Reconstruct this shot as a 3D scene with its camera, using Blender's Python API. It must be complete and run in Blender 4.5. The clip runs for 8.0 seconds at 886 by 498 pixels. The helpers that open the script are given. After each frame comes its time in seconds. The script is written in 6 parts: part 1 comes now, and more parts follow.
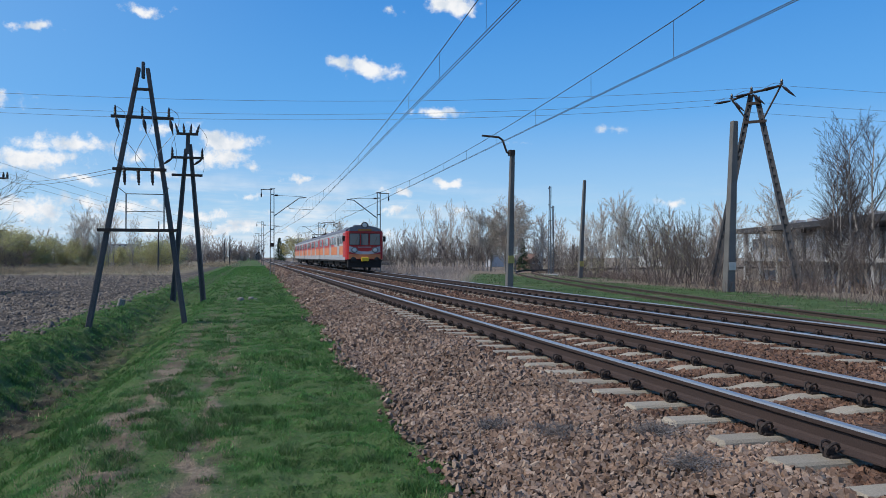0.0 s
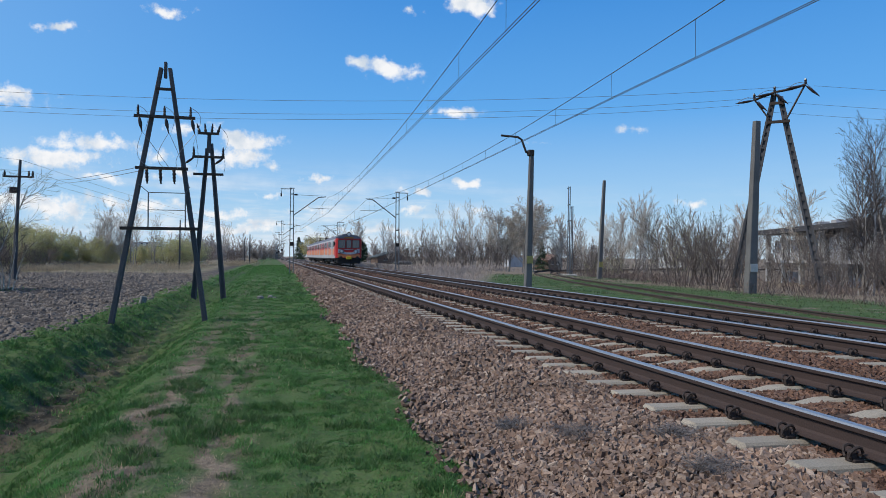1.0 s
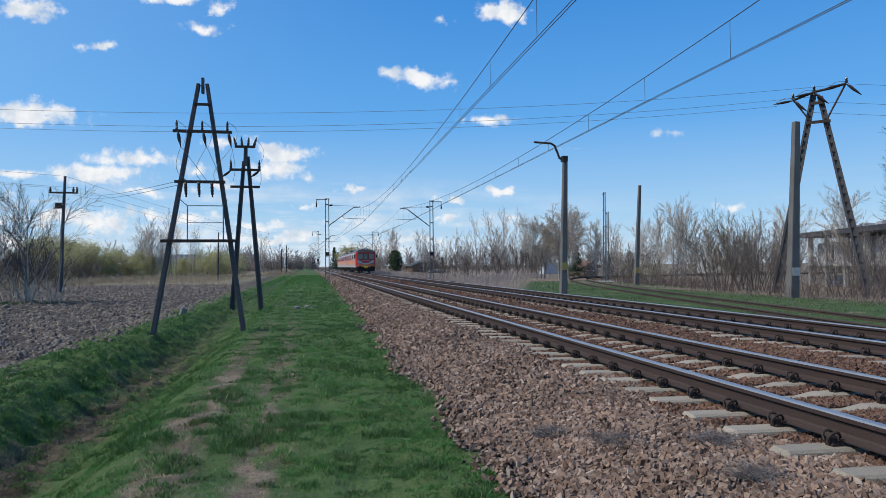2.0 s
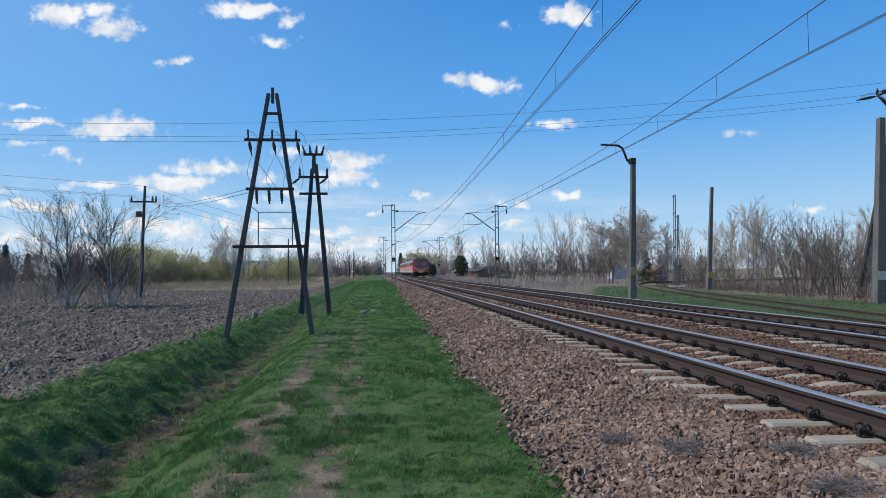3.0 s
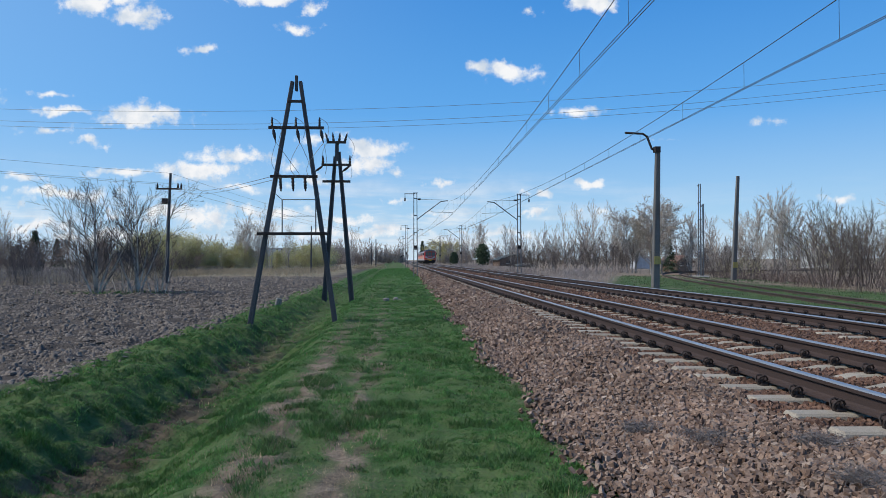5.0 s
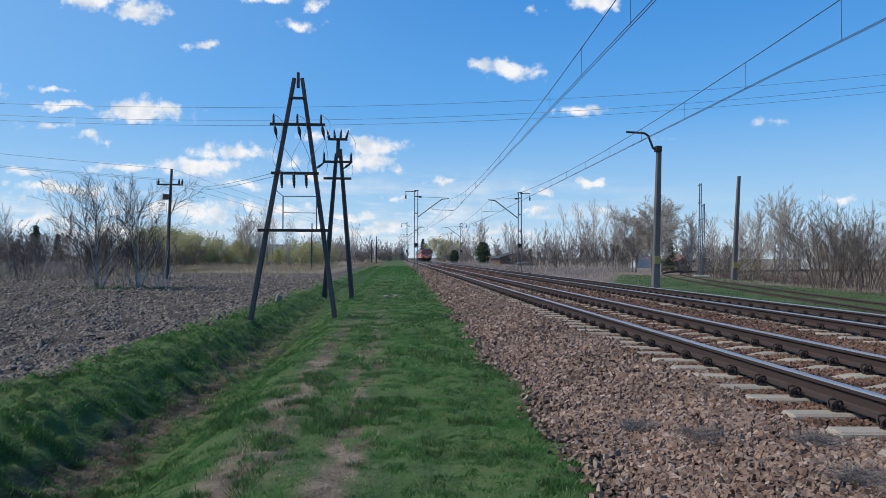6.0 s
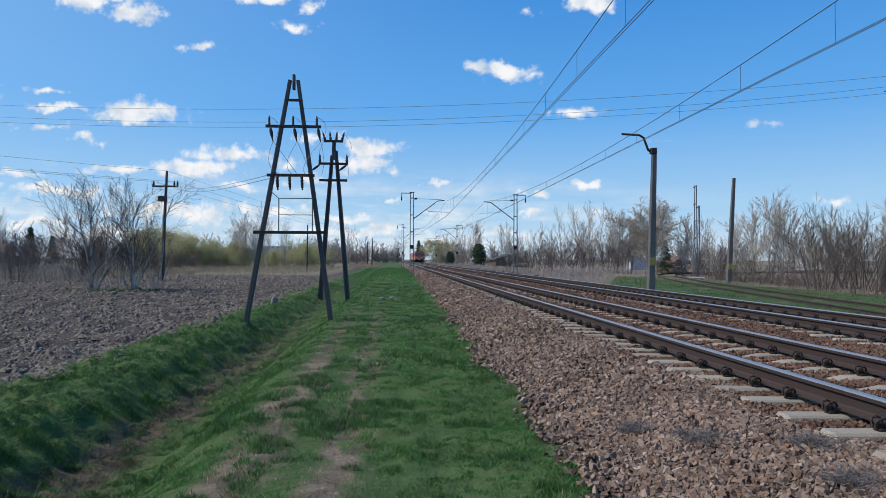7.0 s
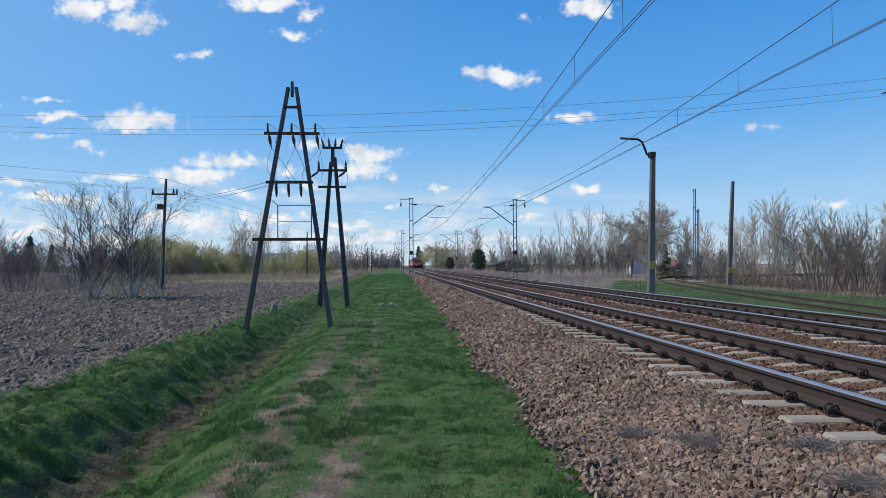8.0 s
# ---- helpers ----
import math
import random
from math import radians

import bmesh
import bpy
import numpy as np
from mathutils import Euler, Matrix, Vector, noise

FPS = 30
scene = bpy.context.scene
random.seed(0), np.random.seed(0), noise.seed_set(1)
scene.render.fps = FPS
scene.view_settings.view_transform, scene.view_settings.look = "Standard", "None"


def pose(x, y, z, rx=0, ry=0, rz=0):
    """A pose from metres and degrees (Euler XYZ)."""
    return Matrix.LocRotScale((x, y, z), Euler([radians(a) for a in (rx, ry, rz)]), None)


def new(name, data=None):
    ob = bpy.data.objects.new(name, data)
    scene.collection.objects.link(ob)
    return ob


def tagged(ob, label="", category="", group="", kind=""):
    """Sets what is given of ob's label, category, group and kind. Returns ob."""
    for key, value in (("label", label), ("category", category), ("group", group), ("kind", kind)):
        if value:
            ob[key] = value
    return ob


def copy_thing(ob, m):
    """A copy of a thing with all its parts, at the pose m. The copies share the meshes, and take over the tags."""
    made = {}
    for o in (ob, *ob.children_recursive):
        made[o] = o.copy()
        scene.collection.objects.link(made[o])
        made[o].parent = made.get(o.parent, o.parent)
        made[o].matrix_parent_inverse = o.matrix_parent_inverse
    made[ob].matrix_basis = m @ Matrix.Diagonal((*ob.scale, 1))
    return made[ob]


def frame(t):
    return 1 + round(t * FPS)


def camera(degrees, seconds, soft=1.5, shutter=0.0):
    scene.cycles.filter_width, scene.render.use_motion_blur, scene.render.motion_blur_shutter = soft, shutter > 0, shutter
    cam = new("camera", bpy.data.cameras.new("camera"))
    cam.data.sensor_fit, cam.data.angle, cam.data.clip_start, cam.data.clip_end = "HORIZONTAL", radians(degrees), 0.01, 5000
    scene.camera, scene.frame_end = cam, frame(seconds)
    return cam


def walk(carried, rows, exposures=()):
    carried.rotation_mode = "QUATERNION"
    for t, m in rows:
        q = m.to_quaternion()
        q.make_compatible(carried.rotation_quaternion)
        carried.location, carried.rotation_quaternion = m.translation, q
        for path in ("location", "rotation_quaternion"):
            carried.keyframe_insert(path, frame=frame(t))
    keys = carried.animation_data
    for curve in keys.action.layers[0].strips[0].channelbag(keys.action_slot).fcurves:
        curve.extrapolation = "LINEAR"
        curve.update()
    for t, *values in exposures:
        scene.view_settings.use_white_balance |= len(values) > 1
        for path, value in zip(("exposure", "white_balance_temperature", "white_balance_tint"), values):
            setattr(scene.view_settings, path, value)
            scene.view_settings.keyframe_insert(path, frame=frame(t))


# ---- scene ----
# The ground of the path is z = 0, x points right across the tracks, y runs along them.
FOV = 64.06
RAIL_Z = 0.55
cam = camera(FOV, 8.0, soft=0.6)
PATH = [
    (0.0, -0.013, 0.017, 1.629, -15.092, 0.659, -0.026),
    (0.5, -0.043, 0.006, 1.621, -13.975, 0.601, -0.398),
    (1.0, -0.013, 0.016, 1.623, -13.599, 0.646, -0.345),
    (2.5, -0.005, -0.002, 1.618, -8.228, 1.671, 0.695),
    (3.0, 0.006, 0.039, 1.600, -5.494, 1.794, 0.619),
    (3.5, -0.011, 0.011, 1.608, -4.170, 1.692, 0.529),
    (4.0, -0.011, 0.002, 1.603, -3.799, 1.645, 0.425),
    (4.5, -0.009, 0.014, 1.595, -3.785, 1.216, 0.401),
    (6.0, -0.006, -0.007, 1.592, -3.706, 0.684, -0.205),
    (6.5, -0.009, -0.011, 1.594, -3.815, 0.685, -0.178),
    (7.0, -0.010, -0.019, 1.599, -4.049, 0.822, -0.178),
    (7.5, 0.001, 0.001, 1.594, -4.137, 1.127, -0.030),
    (8.0, 0.000, -0.000, 1.600, -4.060, 1.280, 0.300),
]
walk(cam, [(t, pose(x, y, z, 90 + p, r, a)) for t, x, y, z, a, p, r in PATH])

# ---- light ----
SUN_EL, SUN_AZ = radians(46), radians(-94)     # azimuth from +y towards +x
sun_way = Vector((math.sin(SUN_AZ) * math.cos(SUN_EL), math.cos(SUN_AZ) * math.cos(SUN_EL), math.sin(SUN_EL)))
sun = new("sun", bpy.data.lights.new("sun", "SUN"))
sun.data.energy, sun.data.angle, sun.data.color = 3.9, radians(9), (1.0, 0.925, 0.82)
sun.matrix_world = Matrix.Translation((0, 0, 60)) @ sun_way.to_track_quat("Z", "Y").to_matrix().to_4x4()
scene.view_settings.exposure = 0.0

world = bpy.data.worlds.new("sky")
scene.world = world
world.use_nodes = True
wn, wl = world.node_tree.nodes, world.node_tree.links
wn.clear()
w_out = wn.new("ShaderNodeOutputWorld")
w_bg = wn.new("ShaderNodeBackground")
w_bg.inputs["Strength"].default_value = 0.11
w_sky = wn.new("ShaderNodeTexSky")
w_sky.sky_type, w_sky.sun_disc = "NISHITA", False
w_sky.sun_elevation, w_sky.sun_rotation = SUN_EL, SUN_AZ
w_sky.air_density, w_sky.dust_density, w_sky.ozone_density = 1.0, 0.4, 2.0
wl.new(w_sky.outputs["Color"], w_bg.inputs["Color"])
wl.new(w_bg.outputs["Background"], w_out.inputs["Surface"])

# ---- clouds: soft ragged patches in a blue sky, named by their slopes right and up from the track's line of sight ----
AXES = ((0.9975, -0.0708, -0.0052), (0.0036, -0.0227, 0.9997), (0.0709, 0.9972, 0.0223))
CLOUDS = []


def cloud(right, up, width, height, body):
    """A cloud: where it stands, its half width and half height, and how dense it is."""
    CLOUDS.append((right, up, width, height, body))


cloud(-0.438, 0.318, 0.044, 0.018, 1.00)
cloud(-0.506, 0.342, 0.048, 0.018, 0.90)
cloud(-0.462, 0.348, 0.048, 0.011, 0.80)
cloud(-0.251, 0.347, 0.056, 0.013, 1.00)
cloud(-0.195, 0.334, 0.024, 0.011, 0.60)
cloud(-0.207, 0.304, 0.034, 0.009, 0.70)
cloud(-0.342, 0.275, 0.026, 0.008, 0.80)
cloud(0.085, 0.246, 0.040, 0.014, 1.10)
cloud(0.053, 0.242, 0.022, 0.011, 0.80)
cloud(0.121, 0.236, 0.036, 0.011, 0.35)
cloud(0.208, 0.340, 0.037, 0.021, 1.20)
cloud(0.188, 0.186, 0.038, 0.010, 0.80)
cloud(0.450, 0.172, 0.019, 0.007, 0.45)
cloud(-0.430, 0.184, 0.068, 0.014, 1.20)
cloud(-0.430, 0.175, 0.056, 0.011, 1.00)
cloud(-0.538, 0.186, 0.044, 0.007, 0.80)
cloud(-0.558, 0.208, 0.034, 0.005, 0.60)
cloud(-0.504, 0.143, 0.026, 0.008, 0.70)
cloud(-0.306, 0.123, 0.076, 0.013, 0.90)
cloud(-0.350, 0.103, 0.064, 0.018, 1.00)
cloud(-0.466, 0.100, 0.052, 0.008, 0.80)
cloud(-0.103, 0.135, 0.048, 0.016, 1.10)
cloud(-0.115, 0.117, 0.044, 0.018, 0.90)
cloud(-0.075, 0.101, 0.024, 0.008, 0.70)
cloud(0.202, 0.090, 0.027, 0.008, 0.90)
cloud(0.132, 0.071, 0.029, 0.008, 0.80)
cloud(-0.003, 0.085, 0.026, 0.006, 0.60)
cloud(-0.075, 0.057, 0.016, 0.005, 0.60)
cloud(-0.594, 0.091, 0.032, 0.008, 0.80)
cloud(-0.290, 0.075, 0.040, 0.007, 0.70)
cloud(0.124, 0.044, 0.030, 0.006, 0.70)
cloud(0.555, 0.065, 0.036, 0.009, 0.60)
cloud(-0.350, 0.037, 0.056, 0.018, 0.80)
cloud(-0.139, 0.035, 0.048, 0.007, 0.70)
cloud(-0.075, 0.023, 0.056, 0.009, 0.70)
cloud(0.212, 0.046, 0.032, 0.008, 0.60)
cloud(-0.610, 0.057, 0.024, 0.008, 0.60)
cloud(0.124, 0.330, 0.011, 0.005, 0.40)
cloud(0.304, 0.143, 0.016, 0.004, 0.35)
cloud(-0.179, 0.152, 0.032, 0.008, 0.50)
cloud(-0.227, 0.113, 0.032, 0.011, 0.70)
cloud(-0.578, 0.025, 0.064, 0.014, 0.70)
cloud(-0.011, 0.039, 0.032, 0.006, 0.60)
cloud(-0.674, 0.208, 0.048, 0.016, 0.80)
cloud(-0.721, 0.128, 0.064, 0.014, 0.80)
cloud(-0.554, 0.160, 0.048, 0.006, 0.40)
cloud(-0.386, 0.042, 0.112, 0.013, 0.80)
cloud(-0.546, 0.071, 0.096, 0.010, 0.80)
cloud(-0.179, 0.087, 0.048, 0.008, 0.60)
cloud(-0.243, 0.045, 0.072, 0.011, 0.80)
cloud(-0.131, 0.015, 0.112, 0.010, 0.80)
cloud(0.061, 0.015, 0.096, 0.008, 0.60)
cloud(-0.466, 0.009, 0.160, 0.011, 0.80)


def sky_nodes():
    def vec(op, a, b):
        t = wn.new("ShaderNodeVectorMath")
        t.operation = op
        for i, v in enumerate((a, b)):
            if isinstance(v, tuple):
                t.inputs[i].default_value = v
            elif v is not None:
                wl.new(v, t.inputs[i])
        return t

    def calc(op, a, b=None, c=None):
        t = wn.new("ShaderNodeMath")
        t.operation = op
        for i, v in enumerate((a, b, c)):
            if isinstance(v, (int, float)):
                t.inputs[i].default_value = v
            elif v is not None:
                wl.new(v, t.inputs[i])
        return t.outputs[0]

    def step(v, a, b):
        t = wn.new("ShaderNodeMapRange")
        t.interpolation_type = "SMOOTHSTEP"
        t.inputs["From Min"].default_value, t.inputs["From Max"].default_value = a, b
        wl.new(v, t.inputs["Value"])
        return t.outputs["Result"]

    def fractal(s, detail, rough, src):
        t = wn.new("ShaderNodeTexNoise")
        t.inputs["Scale"].default_value, t.inputs["Detail"].default_value, t.inputs["Roughness"].default_value = s, detail, rough
        wl.new(src, t.inputs["Vector"])
        return t.outputs["Fac"]

    way = wn.new("ShaderNodeTexCoord").outputs["Generated"]
    right, up, ahead = (vec("DOT_PRODUCT", way, a).outputs["Value"] for a in AXES)
    depth = calc("MAXIMUM", ahead, 0.05)
    flat = wn.new("ShaderNodeCombineXYZ")
    wl.new(calc("DIVIDE", right, depth), flat.inputs[0]), wl.new(calc("DIVIDE", up, depth), flat.inputs[1])
    plane = flat.outputs[0]
    warp = wn.new("ShaderNodeTexNoise")
    warp.inputs["Scale"].default_value, warp.inputs["Detail"].default_value = 22.0, 4.0
    wl.new(plane, warp.inputs["Vector"])
    bent = vec("MULTIPLY_ADD", vec("SUBTRACT", warp.outputs["Color"], (0.5, 0.5, 0.5)).outputs[0], (0.07, 0.035, 0.0))
    wl.new(plane, bent.inputs[2])
    best = None
    for x, y, w, h, k in CLOUDS:
        d = vec("LENGTH", vec("MULTIPLY", vec("SUBTRACT", bent.outputs[0], (x, y, 0.0)).outputs[0], (1 / w, 1 / h, 0.0)).outputs[0], None).outputs["Value"]
        d = calc("MULTIPLY", calc("SUBTRACT", 1.15, d), k)
        best = d if best is None else calc("MAXIMUM", best, d)
    # thin banks low over the horizon all round
    sep = wn.new("ShaderNodeSeparateXYZ")
    wl.new(way, sep.inputs[0])
    high = sep.outputs["Z"]
    stretched = vec("MULTIPLY", way, (5.0, 5.0, 34.0)).outputs[0]
    low = calc("MULTIPLY", calc("MULTIPLY", step(fractal(1.0, 6, 0.6, stretched), 0.42, 0.68), step(high, 0.0, 0.03)), calc("SUBTRACT", 1.0, step(high, 0.05, 0.14)))
    rag = fractal(45.0, 6, 0.62, plane)
    dens = calc("MULTIPLY_ADD", calc("SUBTRACT", rag, 0.52), 2.3, best)
    dens = calc("MULTIPLY", step(dens, 0.0, 0.8), step(ahead, 0.2, 0.4))
    dens = calc("MAXIMUM", dens, calc("MULTIPLY", calc("MULTIPLY", low, 0.8), calc("SUBTRACT", 1.0, calc("MULTIPLY", step(right, 0.0, 0.35), 0.85))))

    ramp = wn.new("ShaderNodeValToRGB")
    for e in (0.06, 0.2, 0.42):
        ramp.color_ramp.elements.new(e)
    for e, c in zip(ramp.color_ramp.elements, SKY_STOPS):
        e.color = (*c, 1)
    wl.new(high, ramp.inputs["Fac"])
    base = wn.new("ShaderNodeMix")
    base.data_type = "RGBA"
    base.inputs["Factor"].default_value = 0.88
    scaled = vec("SCALE", w_sky.outputs["Color"], None)
    scaled.inputs["Scale"].default_value = 0.11
    wl.new(scaled.outputs[0], base.inputs["A"]), wl.new(ramp.outputs["Color"], base.inputs["B"])
    glow = wn.new("ShaderNodeMix")
    glow.data_type = "RGBA"
    glow.inputs["B"].default_value = (0.40, 0.66, 0.97, 1)
    wl.new(calc("MULTIPLY", step(vec("DOT_PRODUCT", way, tuple(sun_way)).outputs["Value"], 0.0, 1.0), 0.6), glow.inputs["Factor"])
    wl.new(base.outputs["Result"], glow.inputs["A"])
    tone = wn.new("ShaderNodeMix")
    tone.data_type = "RGBA"
    tone.inputs["A"].default_value, tone.inputs["B"].default_value = (0.62, 0.70, 0.80, 1), (0.92, 0.93, 0.95, 1)
    wl.new(step(fractal(30.0, 4, 0.5, plane), 0.3, 0.6), tone.inputs["Factor"])
    mixed = wn.new("ShaderNodeMix")
    mixed.data_type = "RGBA"
    wl.new(dens, mixed.inputs["Factor"])
    wl.new(glow.outputs["Result"], mixed.inputs["A"]), wl.new(tone.outputs["Result"], mixed.inputs["B"])
    wl.new(mixed.outputs["Result"], w_bg.inputs["Color"])
    w_bg.inputs["Strength"].default_value = 1.0


SKY_STOPS = ((0.60, 0.75, 0.89), (0.38, 0.64, 0.91), (0.108, 0.40, 0.87), (0.019, 0.225, 0.70), (0.015, 0.13, 0.48))
sky_nodes()


# ---- materials ----
MATS = {}


def mat(name, color, rough=0.8, metal=0.0, vary=0.25, scale=8.0, fine=60.0, bump=0.3, tint=None, dist=0.01, object_random=0.0, island=0.0, spec=0.4, glow_through=0.0):
    """A surface with a coarse stain and a fine grain, both in metres."""
    if name in MATS:
        return MATS[name]
    m = bpy.data.materials.new(name)
    m.use_nodes = True
    n, l = m.node_tree.nodes, m.node_tree.links
    b = n["Principled BSDF"]
    b.inputs["Roughness"].default_value, b.inputs["Metallic"].default_value = rough, metal
    b.inputs["Specular IOR Level"].default_value = spec
    geo = n.new("ShaderNodeNewGeometry")
    big, small = n.new("ShaderNodeTexNoise"), n.new("ShaderNodeTexNoise")
    for tex, s in ((big, scale), (small, fine)):
        tex.inputs["Scale"].default_value, tex.inputs["Detail"].default_value = s, 5
        l.new(geo.outputs["Position"], tex.inputs["Vector"])
    tint = tint or [c * 0.55 for c in color]
    mix = n.new("ShaderNodeMix")
    mix.data_type = "RGBA"
    mix.inputs["A"].default_value, mix.inputs["B"].default_value = (*color, 1), (*tint, 1)
    ramp = n.new("ShaderNodeMapRange")
    ramp.inputs["From Min"].default_value, ramp.inputs["From Max"].default_value = 0.35, 0.75
    ramp.inputs["To Max"].default_value = min(1.0, vary * 2.5)
    l.new(big.outputs["Fac"], ramp.inputs["Value"])
    l.new(ramp.outputs["Result"], mix.inputs["Factor"])
    hsv = n.new("ShaderNodeHueSaturation")
    l.new(mix.outputs["Result"], hsv.inputs["Color"])
    val = n.new("ShaderNodeMapRange")
    val.inputs["To Min"].default_value, val.inputs["To Max"].default_value = 1 - vary, 1 + vary
    val.inputs["From Min"].default_value, val.inputs["From Max"].default_value = 0.3, 0.7
    l.new(small.outputs["Fac"], val.inputs["Value"])
    last = val.outputs["Result"]
    if object_random or island:
        rnd = n.new("ShaderNodeMapRange")
        k = object_random or island
        rnd.inputs["To Min"].default_value, rnd.inputs["To Max"].default_value = 1 - k, 1 + k
        if object_random:
            l.new(n.new("ShaderNodeObjectInfo").outputs["Random"], rnd.inputs["Value"])
        else:
            l.new(geo.outputs["Random Per Island"], rnd.inputs["Value"])
        mul = n.new("ShaderNodeMath")
        mul.operation = "MULTIPLY"
        l.new(last, mul.inputs[0]), l.new(rnd.outputs["Result"], mul.inputs[1])
        last = mul.outputs["Value"]
    l.new(last, hsv.inputs["Value"])
    l.new(hsv.outputs["Color"], b.inputs["Base Color"])
    if bump:
        bp = n.new("ShaderNodeBump")
        bp.inputs["Strength"].default_value, bp.inputs["Distance"].default_value = bump, dist
        l.new(small.outputs["Fac"], bp.inputs["Height"])
        l.new(bp.outputs["Normal"], b.inputs["Normal"])
    if glow_through:
        thin = n.new("ShaderNodeBsdfTranslucent")
        both = n.new("ShaderNodeMixShader")
        both.inputs[0].default_value = glow_through
        l.new(hsv.outputs["Color"], thin.inputs["Color"])
        l.new(b.outputs[0], both.inputs[1]), l.new(thin.outputs[0], both.inputs[2])
        l.new(both.outputs[0], n["Material Output"].inputs["Surface"])
    MATS[name] = m
    return m


RUST = mat("rusty rail steel", (0.040, 0.026, 0.023), 0.8, 0.1, 0.3, 3, 90, tint=(0.048, 0.029, 0.024))
POLISHED = mat("polished rail head", (0.42, 0.405, 0.40), 0.42, 0.75, 0.1, 3, 120, 0.05)
CONCRETE = mat("weathered concrete", (0.40, 0.385, 0.35), 0.9, 0, 0.2, 2.5, 70, 0.5, tint=(0.28, 0.26, 0.23))
SLEEPER = mat("sleeper concrete", (0.275, 0.243, 0.195), 0.9, 0, 0.22, 5, 80, 0.5, tint=(0.25, 0.205, 0.16), object_random=0.15)
WOOD = mat("wooden sleeper", (0.17, 0.125, 0.09), 0.9, 0, 0.3, 4, 60, 0.5, object_random=0.15)
IRON = mat("dark iron fastening", (0.04, 0.029, 0.026), 0.75, 0.2, 0.3, 20, 150)
MAST = mat("grey galvanised steel", (0.17, 0.175, 0.18), 0.55, 0.5, 0.25, 2, 60, 0.2)
# One dark slate tone for the wooden and the concrete legs alike
DARKPOLE = mat("dark slate pole", (0.066, 0.067, 0.074), 0.8, 0, 0.3, 1.5, 40, 0.4, tint=(0.05, 0.048, 0.05))
POLEGREY = mat("old grey concrete pole", (0.125, 0.122, 0.12), 0.9, 0, 0.25, 1.2, 50, 0.5)
BRACKET = mat("rusted bracket steel", (0.05, 0.036, 0.03), 0.7, 0.3, 0.3, 4, 60)
PORCELAIN = mat("brown porcelain", (0.025, 0.016, 0.013), 0.25, 0, 0.1, 10, 60, 0)
WIRE = mat("oxidised copper wire", (0.10, 0.085, 0.075), 0.5, 0.6, 0.1, 5, 50, 0)
THINWIRE = mat("aluminium wire", (0.2, 0.21, 0.23), 0.5, 0.4, 0.1, 5, 50, 0)
BARK = mat("grey bark", (0.36, 0.33, 0.30), 0.9, 0, 0.35, 3, 40, 0.3, tint=(0.19, 0.165, 0.145), island=0.2)
TWIG = mat("brown twigs", (0.13, 0.108, 0.098), 0.9, 0, 0.35, 0.4, 20, 0, tint=(0.095, 0.075, 0.065), island=0.3)
BIRCH = mat("birch bark", (0.56, 0.49, 0.41), 0.8, 0, 0.4, 3, 30, 0.2, tint=(0.10, 0.09, 0.085))
LEAF = mat("young yellow-green leaves", (0.47, 0.46, 0.22), 0.7, 0, 0.3, 0.5, 9, 0, tint=(0.34, 0.30, 0.18), island=0.35, glow_through=0.5)
EVERGREEN = mat("dark conifer green", (0.05, 0.078, 0.04), 0.8, 0, 0.3, 0.6, 9, 0, island=0.35)
GRASS = mat("grass blades", (0.080, 0.205, 0.046), 0.6, 0, 0.4, 2.6, 9, 0, tint=(0.050, 0.135, 0.033), island=0.55, glow_through=0.3)
DRYGRASS = mat("dry grass blades", (0.40, 0.31, 0.20), 0.8, 0, 0.3, 0.6, 7, 0, island=0.35)
CLOD = mat("soil clod", (0.15, 0.125, 0.105), 0.95, 0, 0.3, 0.7, 25, 0.5, tint=(0.075, 0.064, 0.056), island=0.25)


# ---- building helpers ----
def mesh_of(name, verts, faces, material=None, smooth=False):
    me = bpy.data.meshes.new(name)
    me.from_pydata([tuple(map(float, v)) for v in verts], [], [tuple(map(int, f)) for f in faces])
    if material:
        me.materials.append(material)
    me.update()
    if not smooth:
        me.shade_flat()
    return me


def tri_mesh(name, verts, tris, material):
    """A large mesh from numpy arrays of points and triangles."""
    me = bpy.data.meshes.new(name)
    me.vertices.add(len(verts))
    me.vertices.foreach_set("co", np.asarray(verts, "f").ravel())
    me.loops.add(tris.size)
    me.loops.foreach_set("vertex_index", np.asarray(tris, "i").ravel())
    me.polygons.add(len(tris))
    me.polygons.foreach_set("loop_start", np.arange(0, tris.size, 3, dtype="i"))
    me.polygons.foreach_set("loop_total", np.full(len(tris), 3, dtype="i"))
    me.materials.append(material)
    me.update()
    me.validate()
    me.shade_flat()
    return me


def part(name, bm, material, parent, label="", smooth=False):
    me = bpy.data.meshes.new(name)
    bm.to_mesh(me)
    bm.free()
    me.materials.append(material)
    if smooth:
        me.polygons.foreach_set("use_smooth", [True] * len(me.polygons))
    ob = new(name, me)
    ob.parent = parent
    return tagged(ob, label)


def thing(name, label, category, at=(0, 0, 0), rz=0, group="", kind=""):
    ob = new(name)
    ob.empty_display_size = 0.2
    ob.matrix_basis = pose(*at, 0, 0, rz)
    return tagged(ob, label, category, group, kind)


